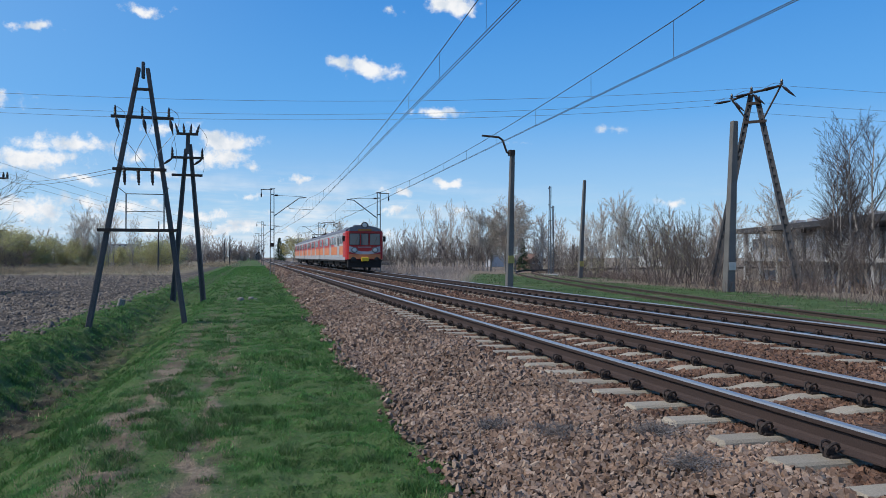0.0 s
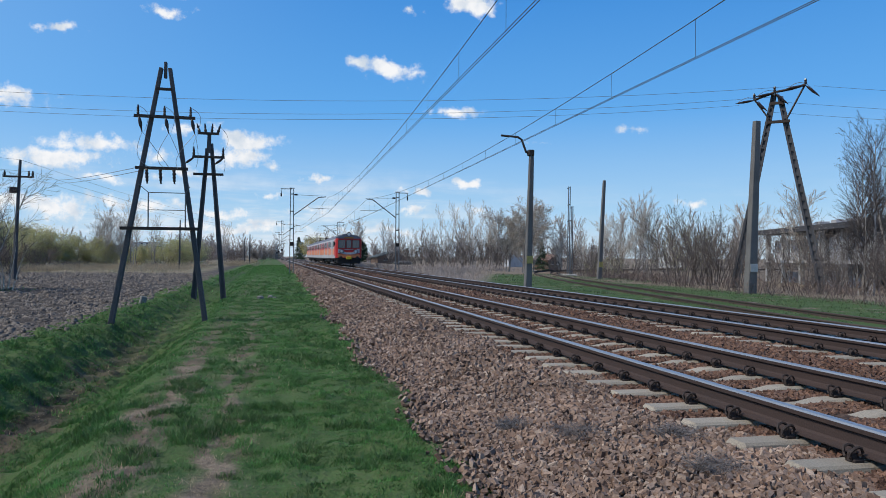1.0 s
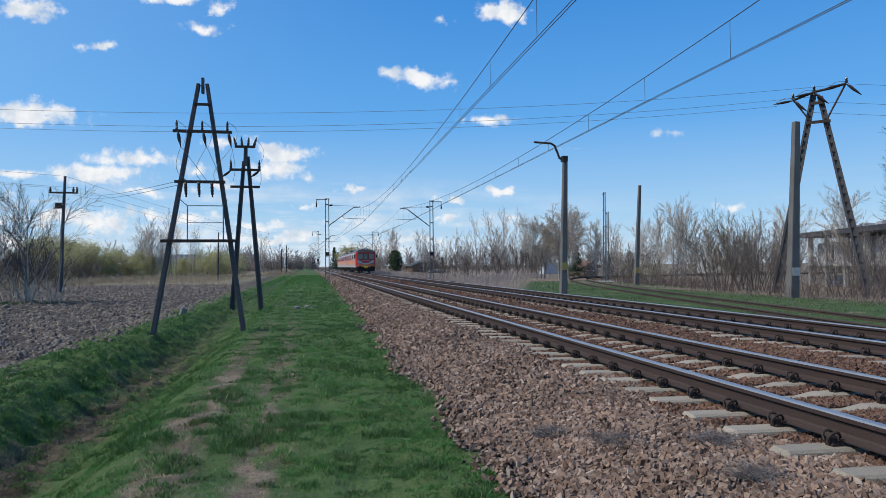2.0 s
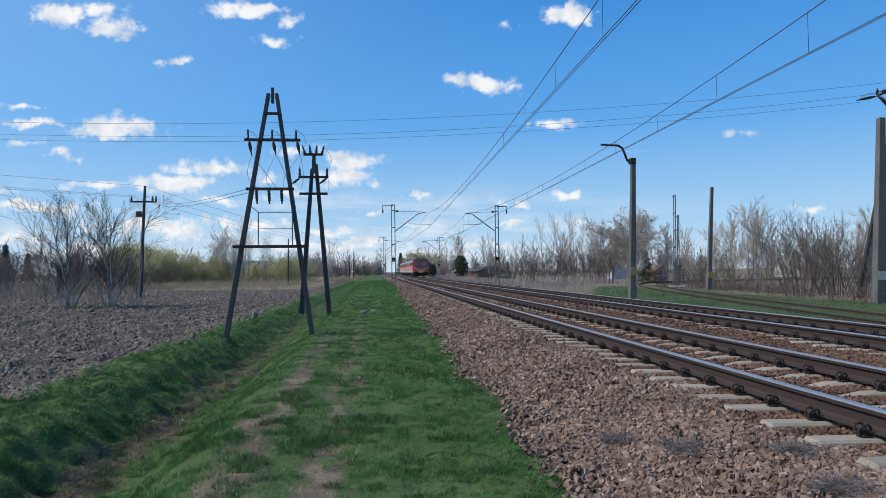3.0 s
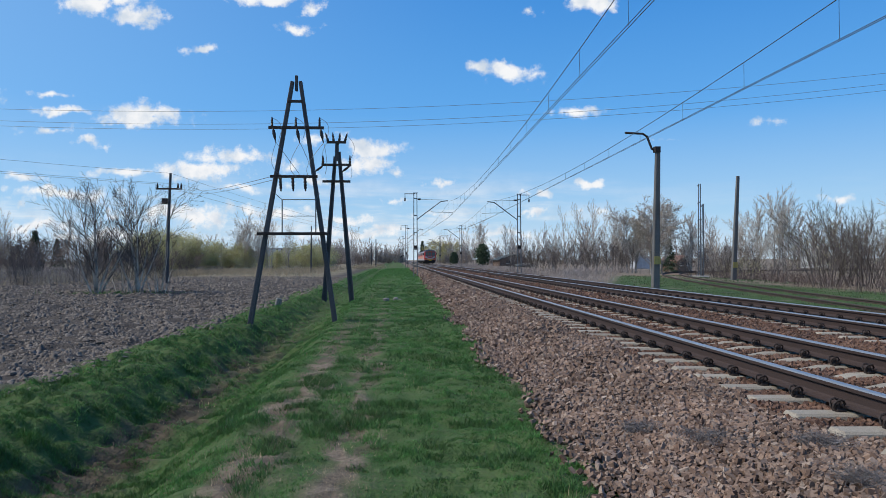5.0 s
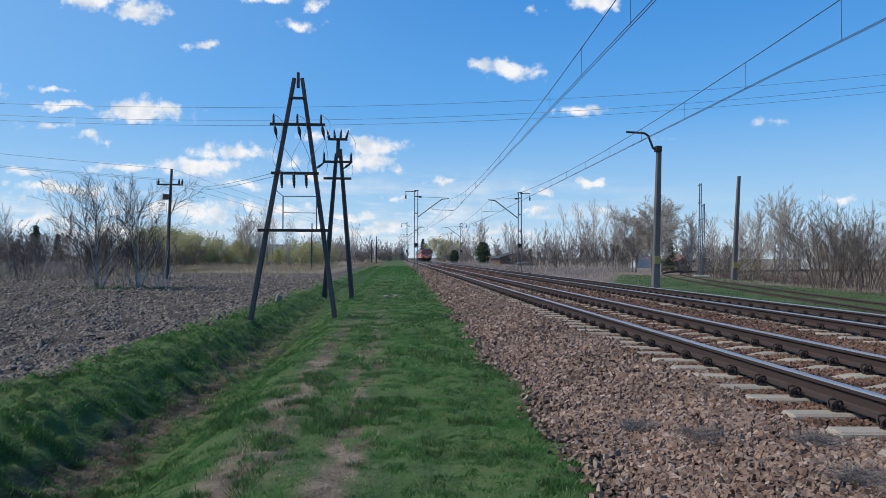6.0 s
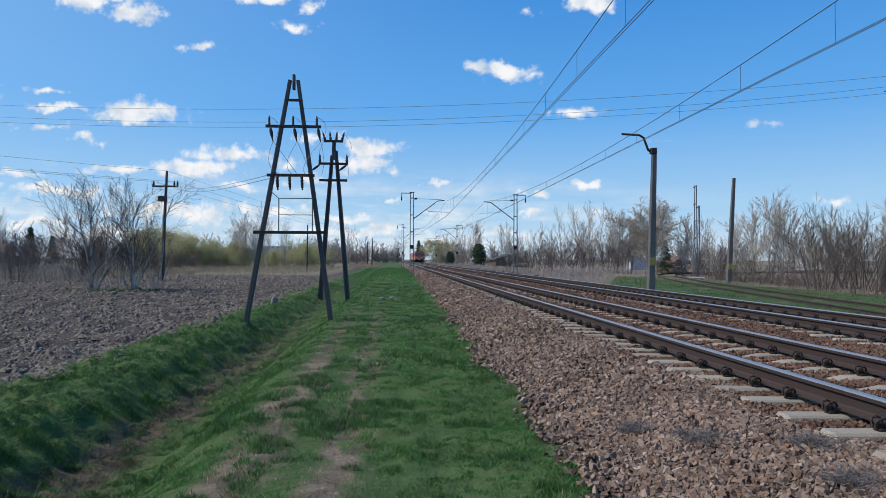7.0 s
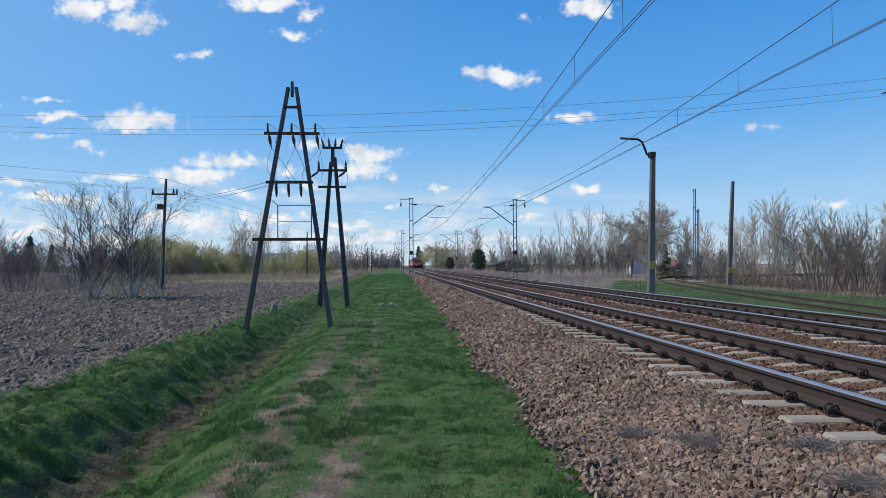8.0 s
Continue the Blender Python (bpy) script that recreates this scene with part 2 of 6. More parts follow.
def box(bm, lo, hi, bevel=0.0, m=None):
    """A box from corner to corner, with its edges taken off."""
    lo, hi = Vector(lo), Vector(hi)
    r = bmesh.ops.create_cube(bm, size=1.0, matrix=Matrix.LocRotScale((lo + hi) / 2, None, hi - lo))
    vs = r["verts"]
    if bevel:
        es = list({e for v in vs for e in v.link_edges})
        r = bmesh.ops.bevel(bm, geom=es, offset=bevel, segments=1, affect="EDGES")
        vs = list({v for f in r["faces"] for v in f.verts} | {v for v in vs if v.is_valid})
    if m:
        bmesh.ops.transform(bm, matrix=m, verts=vs)
    return vs


def beam(bm, a, b, w, h=None, w2=None, h2=None, up=(0, 0, 1), bevel=0.0):
    """A square bar from a to b, w by h thick, tapering to w2 by h2."""
    a, b = Vector(a), Vector(b)
    h = w if h is None else h
    w2, h2 = w if w2 is None else w2, h if h2 is None else h2
    d = (b - a).normalized()
    side = d.cross(Vector(up))
    side = side.normalized() if side.length > 1e-4 else Vector((1, 0, 0))
    top = side.cross(d)
    vs = []
    for p, ww, hh in ((a, w, h), (b, w2, h2)):
        for i, j in ((-1, -1), (1, -1), (1, 1), (-1, 1)):
            vs.append(bm.verts.new(p + side * i * ww / 2 + top * j * hh / 2))
    fs = [bm.faces.new([vs[i] for i in q]) for q in ((3, 2, 1, 0), (4, 5, 6, 7), (0, 1, 5, 4), (1, 2, 6, 5), (2, 3, 7, 6), (3, 0, 4, 7))]
    if bevel:
        es = list({e for f in fs for e in f.edges})
        bmesh.ops.bevel(bm, geom=es, offset=bevel, segments=1, affect="EDGES")


def tube(bm, points, r, sides=6, r2=None):
    """A round bar through the points."""
    points = [Vector(p) for p in points]
    r2 = r if r2 is None else r2
    rings = []
    for i, p in enumerate(points):
        d = (points[min(i + 1, len(points) - 1)] - points[max(i - 1, 0)]).normalized()
        s = d.orthogonal().normalized() if abs(d.z) > 0.95 else d.cross(Vector((0, 0, 1))).normalized()
        u = s.cross(d)
        rr = r + (r2 - r) * i / max(1, len(points) - 1)
        rings.append([bm.verts.new(p + (s * math.cos(k * math.tau / sides) + u * math.sin(k * math.tau / sides)) * rr) for k in range(sides)])
    for a, b in zip(rings, rings[1:]):
        for k in range(sides):
            bm.faces.new((a[k], a[(k + 1) % sides], b[(k + 1) % sides], b[k]))
    bm.faces.new(rings[0][::-1]), bm.faces.new(rings[-1])


def lathe(bm, at, profile, sides=10, axis=(0, 0, 1)):
    """A turned body: rows of (height, radius) along the axis from at."""
    ax = Vector(axis).normalized()
    s = ax.orthogonal().normalized()
    u = ax.cross(s)
    rings = [[bm.verts.new(Vector(at) + ax * z + (s * math.cos(k * math.tau / sides) + u * math.sin(k * math.tau / sides)) * max(r, 1e-4)) for k in range(sides)] for z, r in profile]
    for a, b in zip(rings, rings[1:]):
        for k in range(sides):
            bm.faces.new((a[k], a[(k + 1) % sides], b[(k + 1) % sides], b[k]))
    bm.faces.new(rings[0][::-1]), bm.faces.new(rings[-1])


def bump01(v, a, b):
    t = np.clip((v - a) / (b - a), 0, 1)
    return t * t * (3 - 2 * t)
BUDS = mat("pale buds", (0.50, 0.48, 0.42), 0.7, 0, 0.2, 0.5, 9, 0, island=0.3)
PALETWIG = mat("pale twigs", (0.50, 0.45, 0.395), 0.9, 0, 0.3, 0.4, 20, 0, tint=(0.33, 0.285, 0.245), island=0.3)
BRUSH = mat("grey-brown brush", (0.34, 0.285, 0.255), 0.95, 0, 0.3, 0.3, 9, 0, tint=(0.28, 0.24, 0.21), island=0.3)
TUFT = mat("long dark grass", (0.050, 0.135, 0.032), 0.55, 0, 0.3, 1.3, 7, 0, tint=(0.07, 0.10, 0.03), island=0.4, glow_through=0.25)
VERGE = mat("thin dull grass", (0.066, 0.125, 0.046), 0.6, 0, 0.35, 0.9, 7, 0, tint=(0.10, 0.11, 0.055), island=0.4, glow_through=0.25)
DARKTWIG = mat("dark twigs", (0.075, 0.064, 0.062), 0.9, 0, 0.3, 0.4, 20, 0, tint=(0.06, 0.048, 0.042), island=0.3)
REDBRUSH = mat("reddish dry brush", (0.145, 0.105, 0.09), 0.95, 0, 0.3, 0.5, 9, 0, tint=(0.10, 0.075, 0.066), island=0.3)


def stone_mat(name, colours, pieces=False):
    """Crushed stone whose pieces differ in colour one from the next, with mottling and a grainy break."""
    m = bpy.data.materials.new(name)
    m.use_nodes = True
    n, l = m.node_tree.nodes, m.node_tree.links
    b = n["Principled BSDF"]
    b.inputs["Roughness"].default_value, b.inputs["Specular IOR Level"].default_value = 0.9, 0.15
    geo = n.new("ShaderNodeNewGeometry")
    ramp = n.new("ShaderNodeValToRGB")
    ramp.color_ramp.interpolation = "LINEAR"
    while len(ramp.color_ramp.elements) < len(colours):
        ramp.color_ramp.elements.new(0.5)
    for k, (e, c) in enumerate(zip(ramp.color_ramp.elements, colours)):
        e.position, e.color = k / (len(colours) - 1), (*c, 1)
    l.new(n.new("ShaderNodeObjectInfo").outputs["Random"] if pieces else geo.outputs["Random Per Island"], ramp.inputs["Fac"])
    big, small = n.new("ShaderNodeTexNoise"), n.new("ShaderNodeTexNoise")
    big.inputs["Scale"].default_value, small.inputs["Scale"].default_value = 1.3, 70.0
    val, mul = n.new("ShaderNodeMath"), n.new("ShaderNodeMapRange")
    val.operation = "ADD"
    for t in (big, small):
        t.inputs["Detail"].default_value = 4
        l.new(geo.outputs["Position"], t.inputs["Vector"])
    l.new(big.outputs["Fac"], val.inputs[0]), l.new(small.outputs["Fac"], val.inputs[1])
    mul.inputs["From Min"].default_value, mul.inputs["From Max"].default_value = 0.6, 1.4
    mul.inputs["To Min"].default_value, mul.inputs["To Max"].default_value = 0.6, 1.4
    l.new(val.outputs[0], mul.inputs["Value"])
    hsv = n.new("ShaderNodeHueSaturation")
    l.new(ramp.outputs["Color"], hsv.inputs["Color"]), l.new(mul.outputs["Result"], hsv.inputs["Value"])
    l.new(hsv.outputs["Color"], b.inputs["Base Color"])
    bp = n.new("ShaderNodeBump")
    bp.inputs["Strength"].default_value, bp.inputs["Distance"].default_value = 0.4, 0.01
    l.new(small.outputs["Fac"], bp.inputs["Height"]), l.new(bp.outputs["Normal"], b.inputs["Normal"])
    return m


GREYS = ((0.07, 0.047, 0.038), (0.205, 0.134, 0.097), (0.16, 0.12, 0.102), (0.27, 0.188, 0.142), (0.115, 0.072, 0.054), (0.35, 0.27, 0.215))
RUSTS = ((0.049, 0.029, 0.023), (0.14, 0.077, 0.054), (0.103, 0.067, 0.055), (0.194, 0.118, 0.085), (0.076, 0.044, 0.033), (0.18, 0.10, 0.067))
STONE, RUSTSTONE, STONE_PIECE = stone_mat("ballast stone", GREYS), stone_mat("rust-stained ballast", RUSTS), stone_mat("ballast stone piece", GREYS, True)
YELLOWLEAF = mat("pale yellow catkins", (0.52, 0.46, 0.2), 0.7, 0, 0.25, 0.5, 9, 0, island=0.3, glow_through=0.4)

# ---- ground ----
def vnoise(x, y, s, seed=0):
    """Smooth random heights from 0 to 1 over a lattice of s cells a metre."""
    u, v = np.asarray(x, float) * s + seed * 17.3, np.asarray(y, float) * s - seed * 9.1
    i, j = np.floor(u), np.floor(v)
    a, b = u - i, v - j
    a, b = a * a * (3 - 2 * a), b * b * (3 - 2 * b)

    def h(p, q):
        t = np.sin(p * 127.1 + q * 311.7 + seed * 74.7) * 43758.5453
        return t - np.floor(t)

    return (h(i, j) * (1 - a) + h(i + 1, j) * a) * (1 - b) + (h(i, j + 1) * (1 - a) + h(i + 1, j + 1) * a) * b


def lumps(x, y):
    """Tussocks on the ditch banks, a nearly even path, shaggy towards the stones, and the furrows of the field."""
    billow = np.abs(2 * vnoise(x, y * 1.3, 3.1, 1) - 1) + 0.7 * np.abs(2 * vnoise(x, y * 1.2, 6.4, 2) - 1)
    bank = bump01(x, -5.2, -4.7) * (1 - bump01(x, -2.4, -1.7))
    path = bump01(x, -2.2, -1.6) * (1 - bump01(x, 1.3, 1.7))
    shag = bump01(x, 0.1, 0.8) * (1 - bump01(x, 1.5, 1.9))
    field = 1 - bump01(x, -5.3, -4.8)
    z = bank * 0.11 * (billow - 0.5) + path * 0.07 * (vnoise(x, y, 1.7, 3) - 0.5) + path * 0.05 * (vnoise(x, y, 5.0, 4) - 0.5)
    z = z + shag * 0.06 * (billow - 0.5) + field * (0.16 * (vnoise(x, y, 2.3, 5) - 0.5) + 0.10 * (vnoise(x, y, 5.5, 6) - 0.5))
    return z * (1 - bump01(y, 40, 75))


def ground_z(x, y):
    """Height of the ground: path, ditch, field, track bed, verge and the lower land behind it."""
    x, y = np.asarray(x, float), np.asarray(y, float)
    z = np.zeros(np.broadcast(x, y).shape)
    ditch = -0.55 * bump01(x, -4.0, -2.85) * (1 - bump01(x, -2.5, -1.4))
    ditch = ditch * (1 - 0.6 * bump01(y, 14, 40))
    z = z + ditch - 0.05 * (1 - bump01(x, -5.4, -4.6))
    z = z + 0.10 * (1 - bump01(np.abs(x - 0.2), 0.3, 1.6)) * bump01(y, 30, 60) * (1 - bump01(y, 90, 130))
    z = z + 0.30 * bump01(x, 1.3, 2.9) - 0.20 * bump01(x, 10.1, 11.6)
    z = z - 1.1 * bump01(x, 24, 34)
    z = z + 0.012 * np.sin(x * 2.3 + y * 0.7) + 0.012 * np.sin(y * 1.7 - x * 1.1)
    return z + lumps(x, y)


def ground():
    xs = np.unique(np.concatenate([np.linspace(-5.6, 2, 110), np.linspace(2, 12, 42), np.linspace(-14, -5.6, 70), np.linspace(-26, -14, 50), np.linspace(-60, -26, 30), np.linspace(12, 70, 50), -np.geomspace(60, 2500, 14), np.geomspace(70, 2500, 14)]))
    ys = np.unique(np.concatenate([np.linspace(-6, 3, 24), np.linspace(3, 20, 190), np.linspace(20, 44, 120), np.linspace(44, 140, 80), np.geomspace(140, 4000, 26), -np.geomspace(6, 1500, 14)]))
    X, Y = np.meshgrid(xs, ys)
    Z = ground_z(X, Y)
    n, m = X.shape
    idx = np.arange(n * m).reshape(n, m)
    q = np.stack([idx[:-1, :-1], idx[:-1, 1:], idx[1:, 1:], idx[1:, :-1]], -1).reshape(-1, 4)
    tris = np.concatenate([q[:, [0, 1, 2]], q[:, [0, 2, 3]]])
    me = tri_mesh("ground", np.stack([X, Y, Z], -1).reshape(-1, 3), tris, ground_material())
    me.polygons.foreach_set("use_smooth", [True] * len(me.polygons))
    return tagged(new("ground", me), "grass path, shallow ditch, ploughed field and verge", "ground", kind="structure")


def ground_material():
    """Soil, grass, worn path and gravel, by their places across the track, with ragged edges."""
    m = bpy.data.materials.new("ground")
    m.use_nodes = True
    n, l = m.node_tree.nodes, m.node_tree.links
    b = n["Principled BSDF"]
    b.inputs["Roughness"].default_value, b.inputs["Specular IOR Level"].default_value = 0.95, 0.15
    geo = n.new("ShaderNodeNewGeometry")
    sep = n.new("ShaderNodeSeparateXYZ")
    l.new(geo.outputs["Position"], sep.inputs[0])

    def tex(s, detail=6.0, rough=0.55, src=None):
        t = n.new("ShaderNodeTexNoise")
        t.inputs["Scale"].default_value, t.inputs["Detail"].default_value, t.inputs["Roughness"].default_value = s, detail, rough
        l.new(src or geo.outputs["Position"], t.inputs["Vector"])
        return t.outputs["Fac"]

    def calc(op, a, c, d=None):
        t = n.new("ShaderNodeMath")
        t.operation = op
        for i, v in enumerate((a, c, d)):
            if v is None:
                continue
            if isinstance(v, (int, float)):
                t.inputs[i].default_value = v
            else:
                l.new(v, t.inputs[i])
        return t.outputs[0]

    def step(v, a, c):
        t = n.new("ShaderNodeMapRange")
        t.interpolation_type = "SMOOTHSTEP"
        t.inputs["From Min"].default_value, t.inputs["From Max"].default_value = a, c
        l.new(v, t.inputs["Value"])
        return t.outputs["Result"]

    def vec_scaled(k):
        t = n.new("ShaderNodeVectorMath")
        t.operation = "MULTIPLY"
        t.inputs[1].default_value = k
        l.new(geo.outputs["Position"], t.inputs[0])
        return t.outputs[0]

    def mix(f, a, c):
        t = n.new("ShaderNodeMix")
        t.data_type = "RGBA"
        for k, v in (("Factor", f), ("A", a), ("B", c)):
            if isinstance(v, tuple):
                t.inputs[k].default_value = (*v, 1)
            else:
                l.new(v, t.inputs[k])
        return t.outputs["Result"]

    coarse, mid, fine = tex(0.55), tex(3.2), tex(26)
    ragged = calc("ADD", sep.outputs["X"], calc("MULTIPLY", calc("SUBTRACT", tex(1.6, 6.0, 0.55, vec_scaled((1.0, 0.5, 1.0))), 0.5), 1.1))
    # darker than the blades: the shade of the gaps is in this colour
    grass = mix(step(coarse, 0.35, 0.65), (0.042, 0.084, 0.026), (0.066, 0.106, 0.036))
    grass = mix(step(fine, 0.4, 0.75), grass, (0.085, 0.105, 0.045))
    straw = mix(step(fine, 0.3, 0.7), (0.17, 0.13, 0.095), (0.28, 0.225, 0.165))
    soil = mix(step(mid, 0.3, 0.7), (0.04, 0.034, 0.03), (0.08, 0.067, 0.058))
    soil = mix(step(fine, 0.35, 0.7), soil, (0.09, 0.076, 0.066))
    # worn bands along the path
    long = vec_scaled((1.0, 0.22, 1.0))
    drift = tex(3.0, 6.0, 0.6, long)
    worn = calc("MULTIPLY", calc("SUBTRACT", 1.0, step(calc("ABSOLUTE", calc("ADD", ragged, 0.45), 0.0), 0.05, 0.32)), step(drift, 0.42, 0.5))
    edge = calc("MULTIPLY", calc("SUBTRACT", 1.0, step(calc("ABSOLUTE", calc("ADD", ragged, 1.15), 0.0), 0.06, 0.34)), step(drift, 0.38, 0.46))
    bottom = calc("MULTIPLY", calc("SUBTRACT", 1.0, step(calc("ABSOLUTE", calc("ADD", ragged, 2.95), 0.0), 0.12, 0.5)), step(drift, 0.34, 0.44))
    near = calc("SUBTRACT", 1.0, step(sep.outputs["Y"], 9.0, 26.0))
    dry = calc("MULTIPLY", calc("MAXIMUM", calc("MAXIMUM", worn, edge), bottom), calc("MULTIPLY_ADD", near, 0.75, 0.25))
    bare = mix(step(mid, 0.38, 0.62), (0.10, 0.078, 0.056), mix(step(fine, 0.4, 0.6), (0.16, 0.122, 0.09), (0.215, 0.17, 0.125)))
    # ditch floor, mottled from near-black to brown
    ditch_floor = mix(step(mid, 0.4, 0.6), (0.03, 0.026, 0.019), (0.10, 0.08, 0.055))
    c = mix(dry, grass, mix(step(ragged, -2.2, -1.8), ditch_floor, bare))
    c = mix(calc("SUBTRACT", 1.0, step(ragged, -5.1, -4.75)), c, soil)
    # far edge of the field is rank dry grass
    c = mix(calc("MULTIPLY", step(calc("ADD", sep.outputs["Y"], calc("MULTIPLY", sep.outputs["X"], 0.25)), 63.0, 71.0), calc("SUBTRACT", 1.0, step(sep.outputs["X"], -8.0, -5.5))), c, mix(step(calc("MULTIPLY_ADD", mid, 0.5, calc("MULTIPLY", coarse, 0.5)), 0.44, 0.62), straw, mix(step(fine, 0.4, 0.6), grass, (0.14, 0.115, 0.08))))
    gravel = mix(step(fine, 0.35, 0.65), (0.075, 0.055, 0.045), (0.21, 0.155, 0.125))
    gravel = mix(step(sep.outputs["X"], 3.3, 4.0), gravel, mix(step(fine, 0.35, 0.65), (0.045, 0.03, 0.024), (0.12, 0.078, 0.058)))
    c = mix(calc("MULTIPLY", step(calc("SUBTRACT", ragged, calc("MULTIPLY", calc("MINIMUM", sep.outputs["Y"], 60.0), 0.012)), 1.2, 1.5), calc("SUBTRACT", 1.0, step(ragged, 10.4, 11.2))), c, gravel)
    verge = mix(calc("MAXIMUM", step(tex(0.9), 0.55, 0.72), step(calc("SUBTRACT", sep.outputs["Y"], calc("MULTIPLY", sep.outputs["X"], 2.9)), 2.0, 8.0)), grass, mix(step(fine, 0.3, 0.7), (0.17, 0.13, 0.10), (0.24, 0.19, 0.15)))
    c = mix(step(ragged, 10.6, 11.4), c, verge)
    thicket = mix(step(mid, 0.3, 0.7), (0.13, 0.10, 0.075), (0.22, 0.175, 0.13))
    c = mix(step(calc("ADD", ragged, calc("MULTIPLY", step(sep.outputs["Y"], 58.0, 68.0), 7.0)), 19.5, 22.0), c, thicket)
    l.new(c, b.inputs["Base Color"])
    bp = n.new("ShaderNodeBump")
    bp.inputs["Strength"].default_value, bp.inputs["Distance"].default_value = 1.0, 0.07
    l.new(calc("ADD", calc("MULTIPLY", mid, 1.0), calc("MULTIPLY", fine, 0.4)), bp.inputs["Height"])
    l.new(bp.outputs["Normal"], b.inputs["Normal"])
    return m


ground()

# ---- tracks ----
TRACK_L, TRACK_R = 4.45, 8.32
GAUGE = 1.507
PHASE = {1: 0.17, 2: 0.03}     # where the first sleeper of each track lies
BED_Z = RAIL_Z - 0.21       # top of the sleepers


def rail_section():
    """Half profile of a rail, foot to head, mirrored."""
    half = [(0.070, 0.0), (0.070, 0.012), (0.022, 0.028), (0.009, 0.045), (0.009, 0.118), (0.034, 0.130), (0.036, 0.158), (0.028, 0.170)]
    return half + [(-x, z) for x, z in reversed(half)]


def rail_along(bm, line, z0, head=False):
    sec = rail_section()
    if head:
        sec = [(0.030, 0.1702), (0.036, 0.160), (0.030, 0.1735), (-0.030, 0.1735), (-0.036, 0.160), (-0.030, 0.1702)]
    rings = []
    for i, p in enumerate(line):
        d = (Vector(line[min(i + 1, len(line) - 1)]) - Vector(line[max(i - 1, 0)])).normalized()
        side = Vector((d.y, -d.x, 0)).normalized()
        rings.append([bm.verts.new(Vector((p[0], p[1], z0 + z)) + side * x) for x, z in sec])
    for a, b in zip(rings, rings[1:]):
        for k in range(len(sec)):
            j = (k + 1) % len(sec)
            bm.faces.new((a[k], a[j], b[j], b[k]))
    bm.faces.new(rings[0]), bm.faces.new(rings[-1][::-1])


def sleeper_mesh(name, material, length=2.62, width=0.2, height=0.16, dip=0.035):
    """A sleeper across x, with a lower middle and bevelled top edges; its top at the rail seats is z = 0."""
    h = length / 2
    cut = [(-h, -0.02), (-h + 0.03, 0.012), (-0.45, 0.0), (-0.25, -dip), (0.25, -dip), (0.45, 0.0), (h - 0.03, 0.012), (h, -0.02)]
    vs, fs = [], []
    for x, top in cut:
        for y, z in ((-width / 2 - 0.045, -height), (-width / 2, top - 0.018), (-width / 2 + 0.02, top), (width / 2 - 0.02, top), (width / 2, top - 0.018), (width / 2 + 0.045, -height)):
            vs.append((x, y, z))
    for i in range(len(cut) - 1):
        for k in range(5):
            a = i * 6 + k
            fs.append((a, a + 6, a + 7, a + 1))
    fs += [(0, 1, 2, 3, 4, 5), tuple(range(len(vs) - 1, len(vs) - 7, -1))]
    return mesh_of(name, vs, fs, material)


def clip_mesh():
    """A sprung rail clip on its ribbed plate, on one side of the rail (towards -x)."""
    bm = bmesh.new()
    box(bm, (-0.125, -0.04, 0.0), (-0.04, 0.04, 0.03), 0.008)
    for s in (-1, 1):
        pts = [(-0.098 - 0.046 * math.cos(math.radians(a)), (0.027 + 0.014 * math.sin(math.radians(a))) * s, 0.06 + 0.046 * math.sin(math.radians(a))) for a in range(-60, 241, 38)]
        tube(bm, pts, 0.0105, 5)
    lathe(bm, (-0.105, 0, 0.015), [(0, 0.034), (0.045, 0.032), (0.065, 0.022), (0.072, 0.01)], 6)
    me = bpy.data.meshes.new("rail_clip")
    bm.to_mesh(me)
    bm.free()
    me.materials.append(IRON)
    return me


def joined(name, me, mats, parent, label=""):
    """Many poses of one mesh as one far object."""
    co = np.empty(len(me.vertices) * 3, "f")
    me.vertices.foreach_get("co", co)
    co = co.reshape(-1, 3)
    me.calc_loop_triangles()
    tr = np.empty(len(me.loop_triangles) * 3, "i")
    me.loop_triangles.foreach_get("vertices", tr)
    tr = tr.reshape(-1, 3)
    vs = np.concatenate([co @ np.array(m.to_3x3()).T + np.array(m.translation) for m in mats])
    ts = np.concatenate([tr + i * len(co) for i in range(len(mats))])
    ob = new(name, tri_mesh(name, vs, ts, me.materials[0]))
    ob.parent = parent
    return tagged(ob, label, kind="stuff")


def far_sleeper_mesh():
    return mesh_of("sleeper_far", [(-1.27, -0.12, -0.05), (1.27, -0.12, -0.05), (-1.27, -0.12, 0), (1.27, -0.12, 0), (-1.27, 0.12, 0), (1.27, 0.12, 0)], [(0, 1, 3, 2), (2, 3, 5, 4)], SLEEPER)


def far_clip_mesh():
    vs = [(x, y, z) for z, k in ((0.0, 1.0), (0.09, 0.7)) for x, y in ((-0.14, -0.055 * k), (-0.03, -0.055 * k), (-0.03, 0.055 * k), (-0.14, 0.055 * k))]
    return mesh_of("far_clip", vs, [(4, 5, 6, 7), (0, 1, 5, 4), (1, 2, 6, 5), (2, 3, 7, 6), (3, 0, 4, 7)], IRON)


CLIP = clip_mesh()


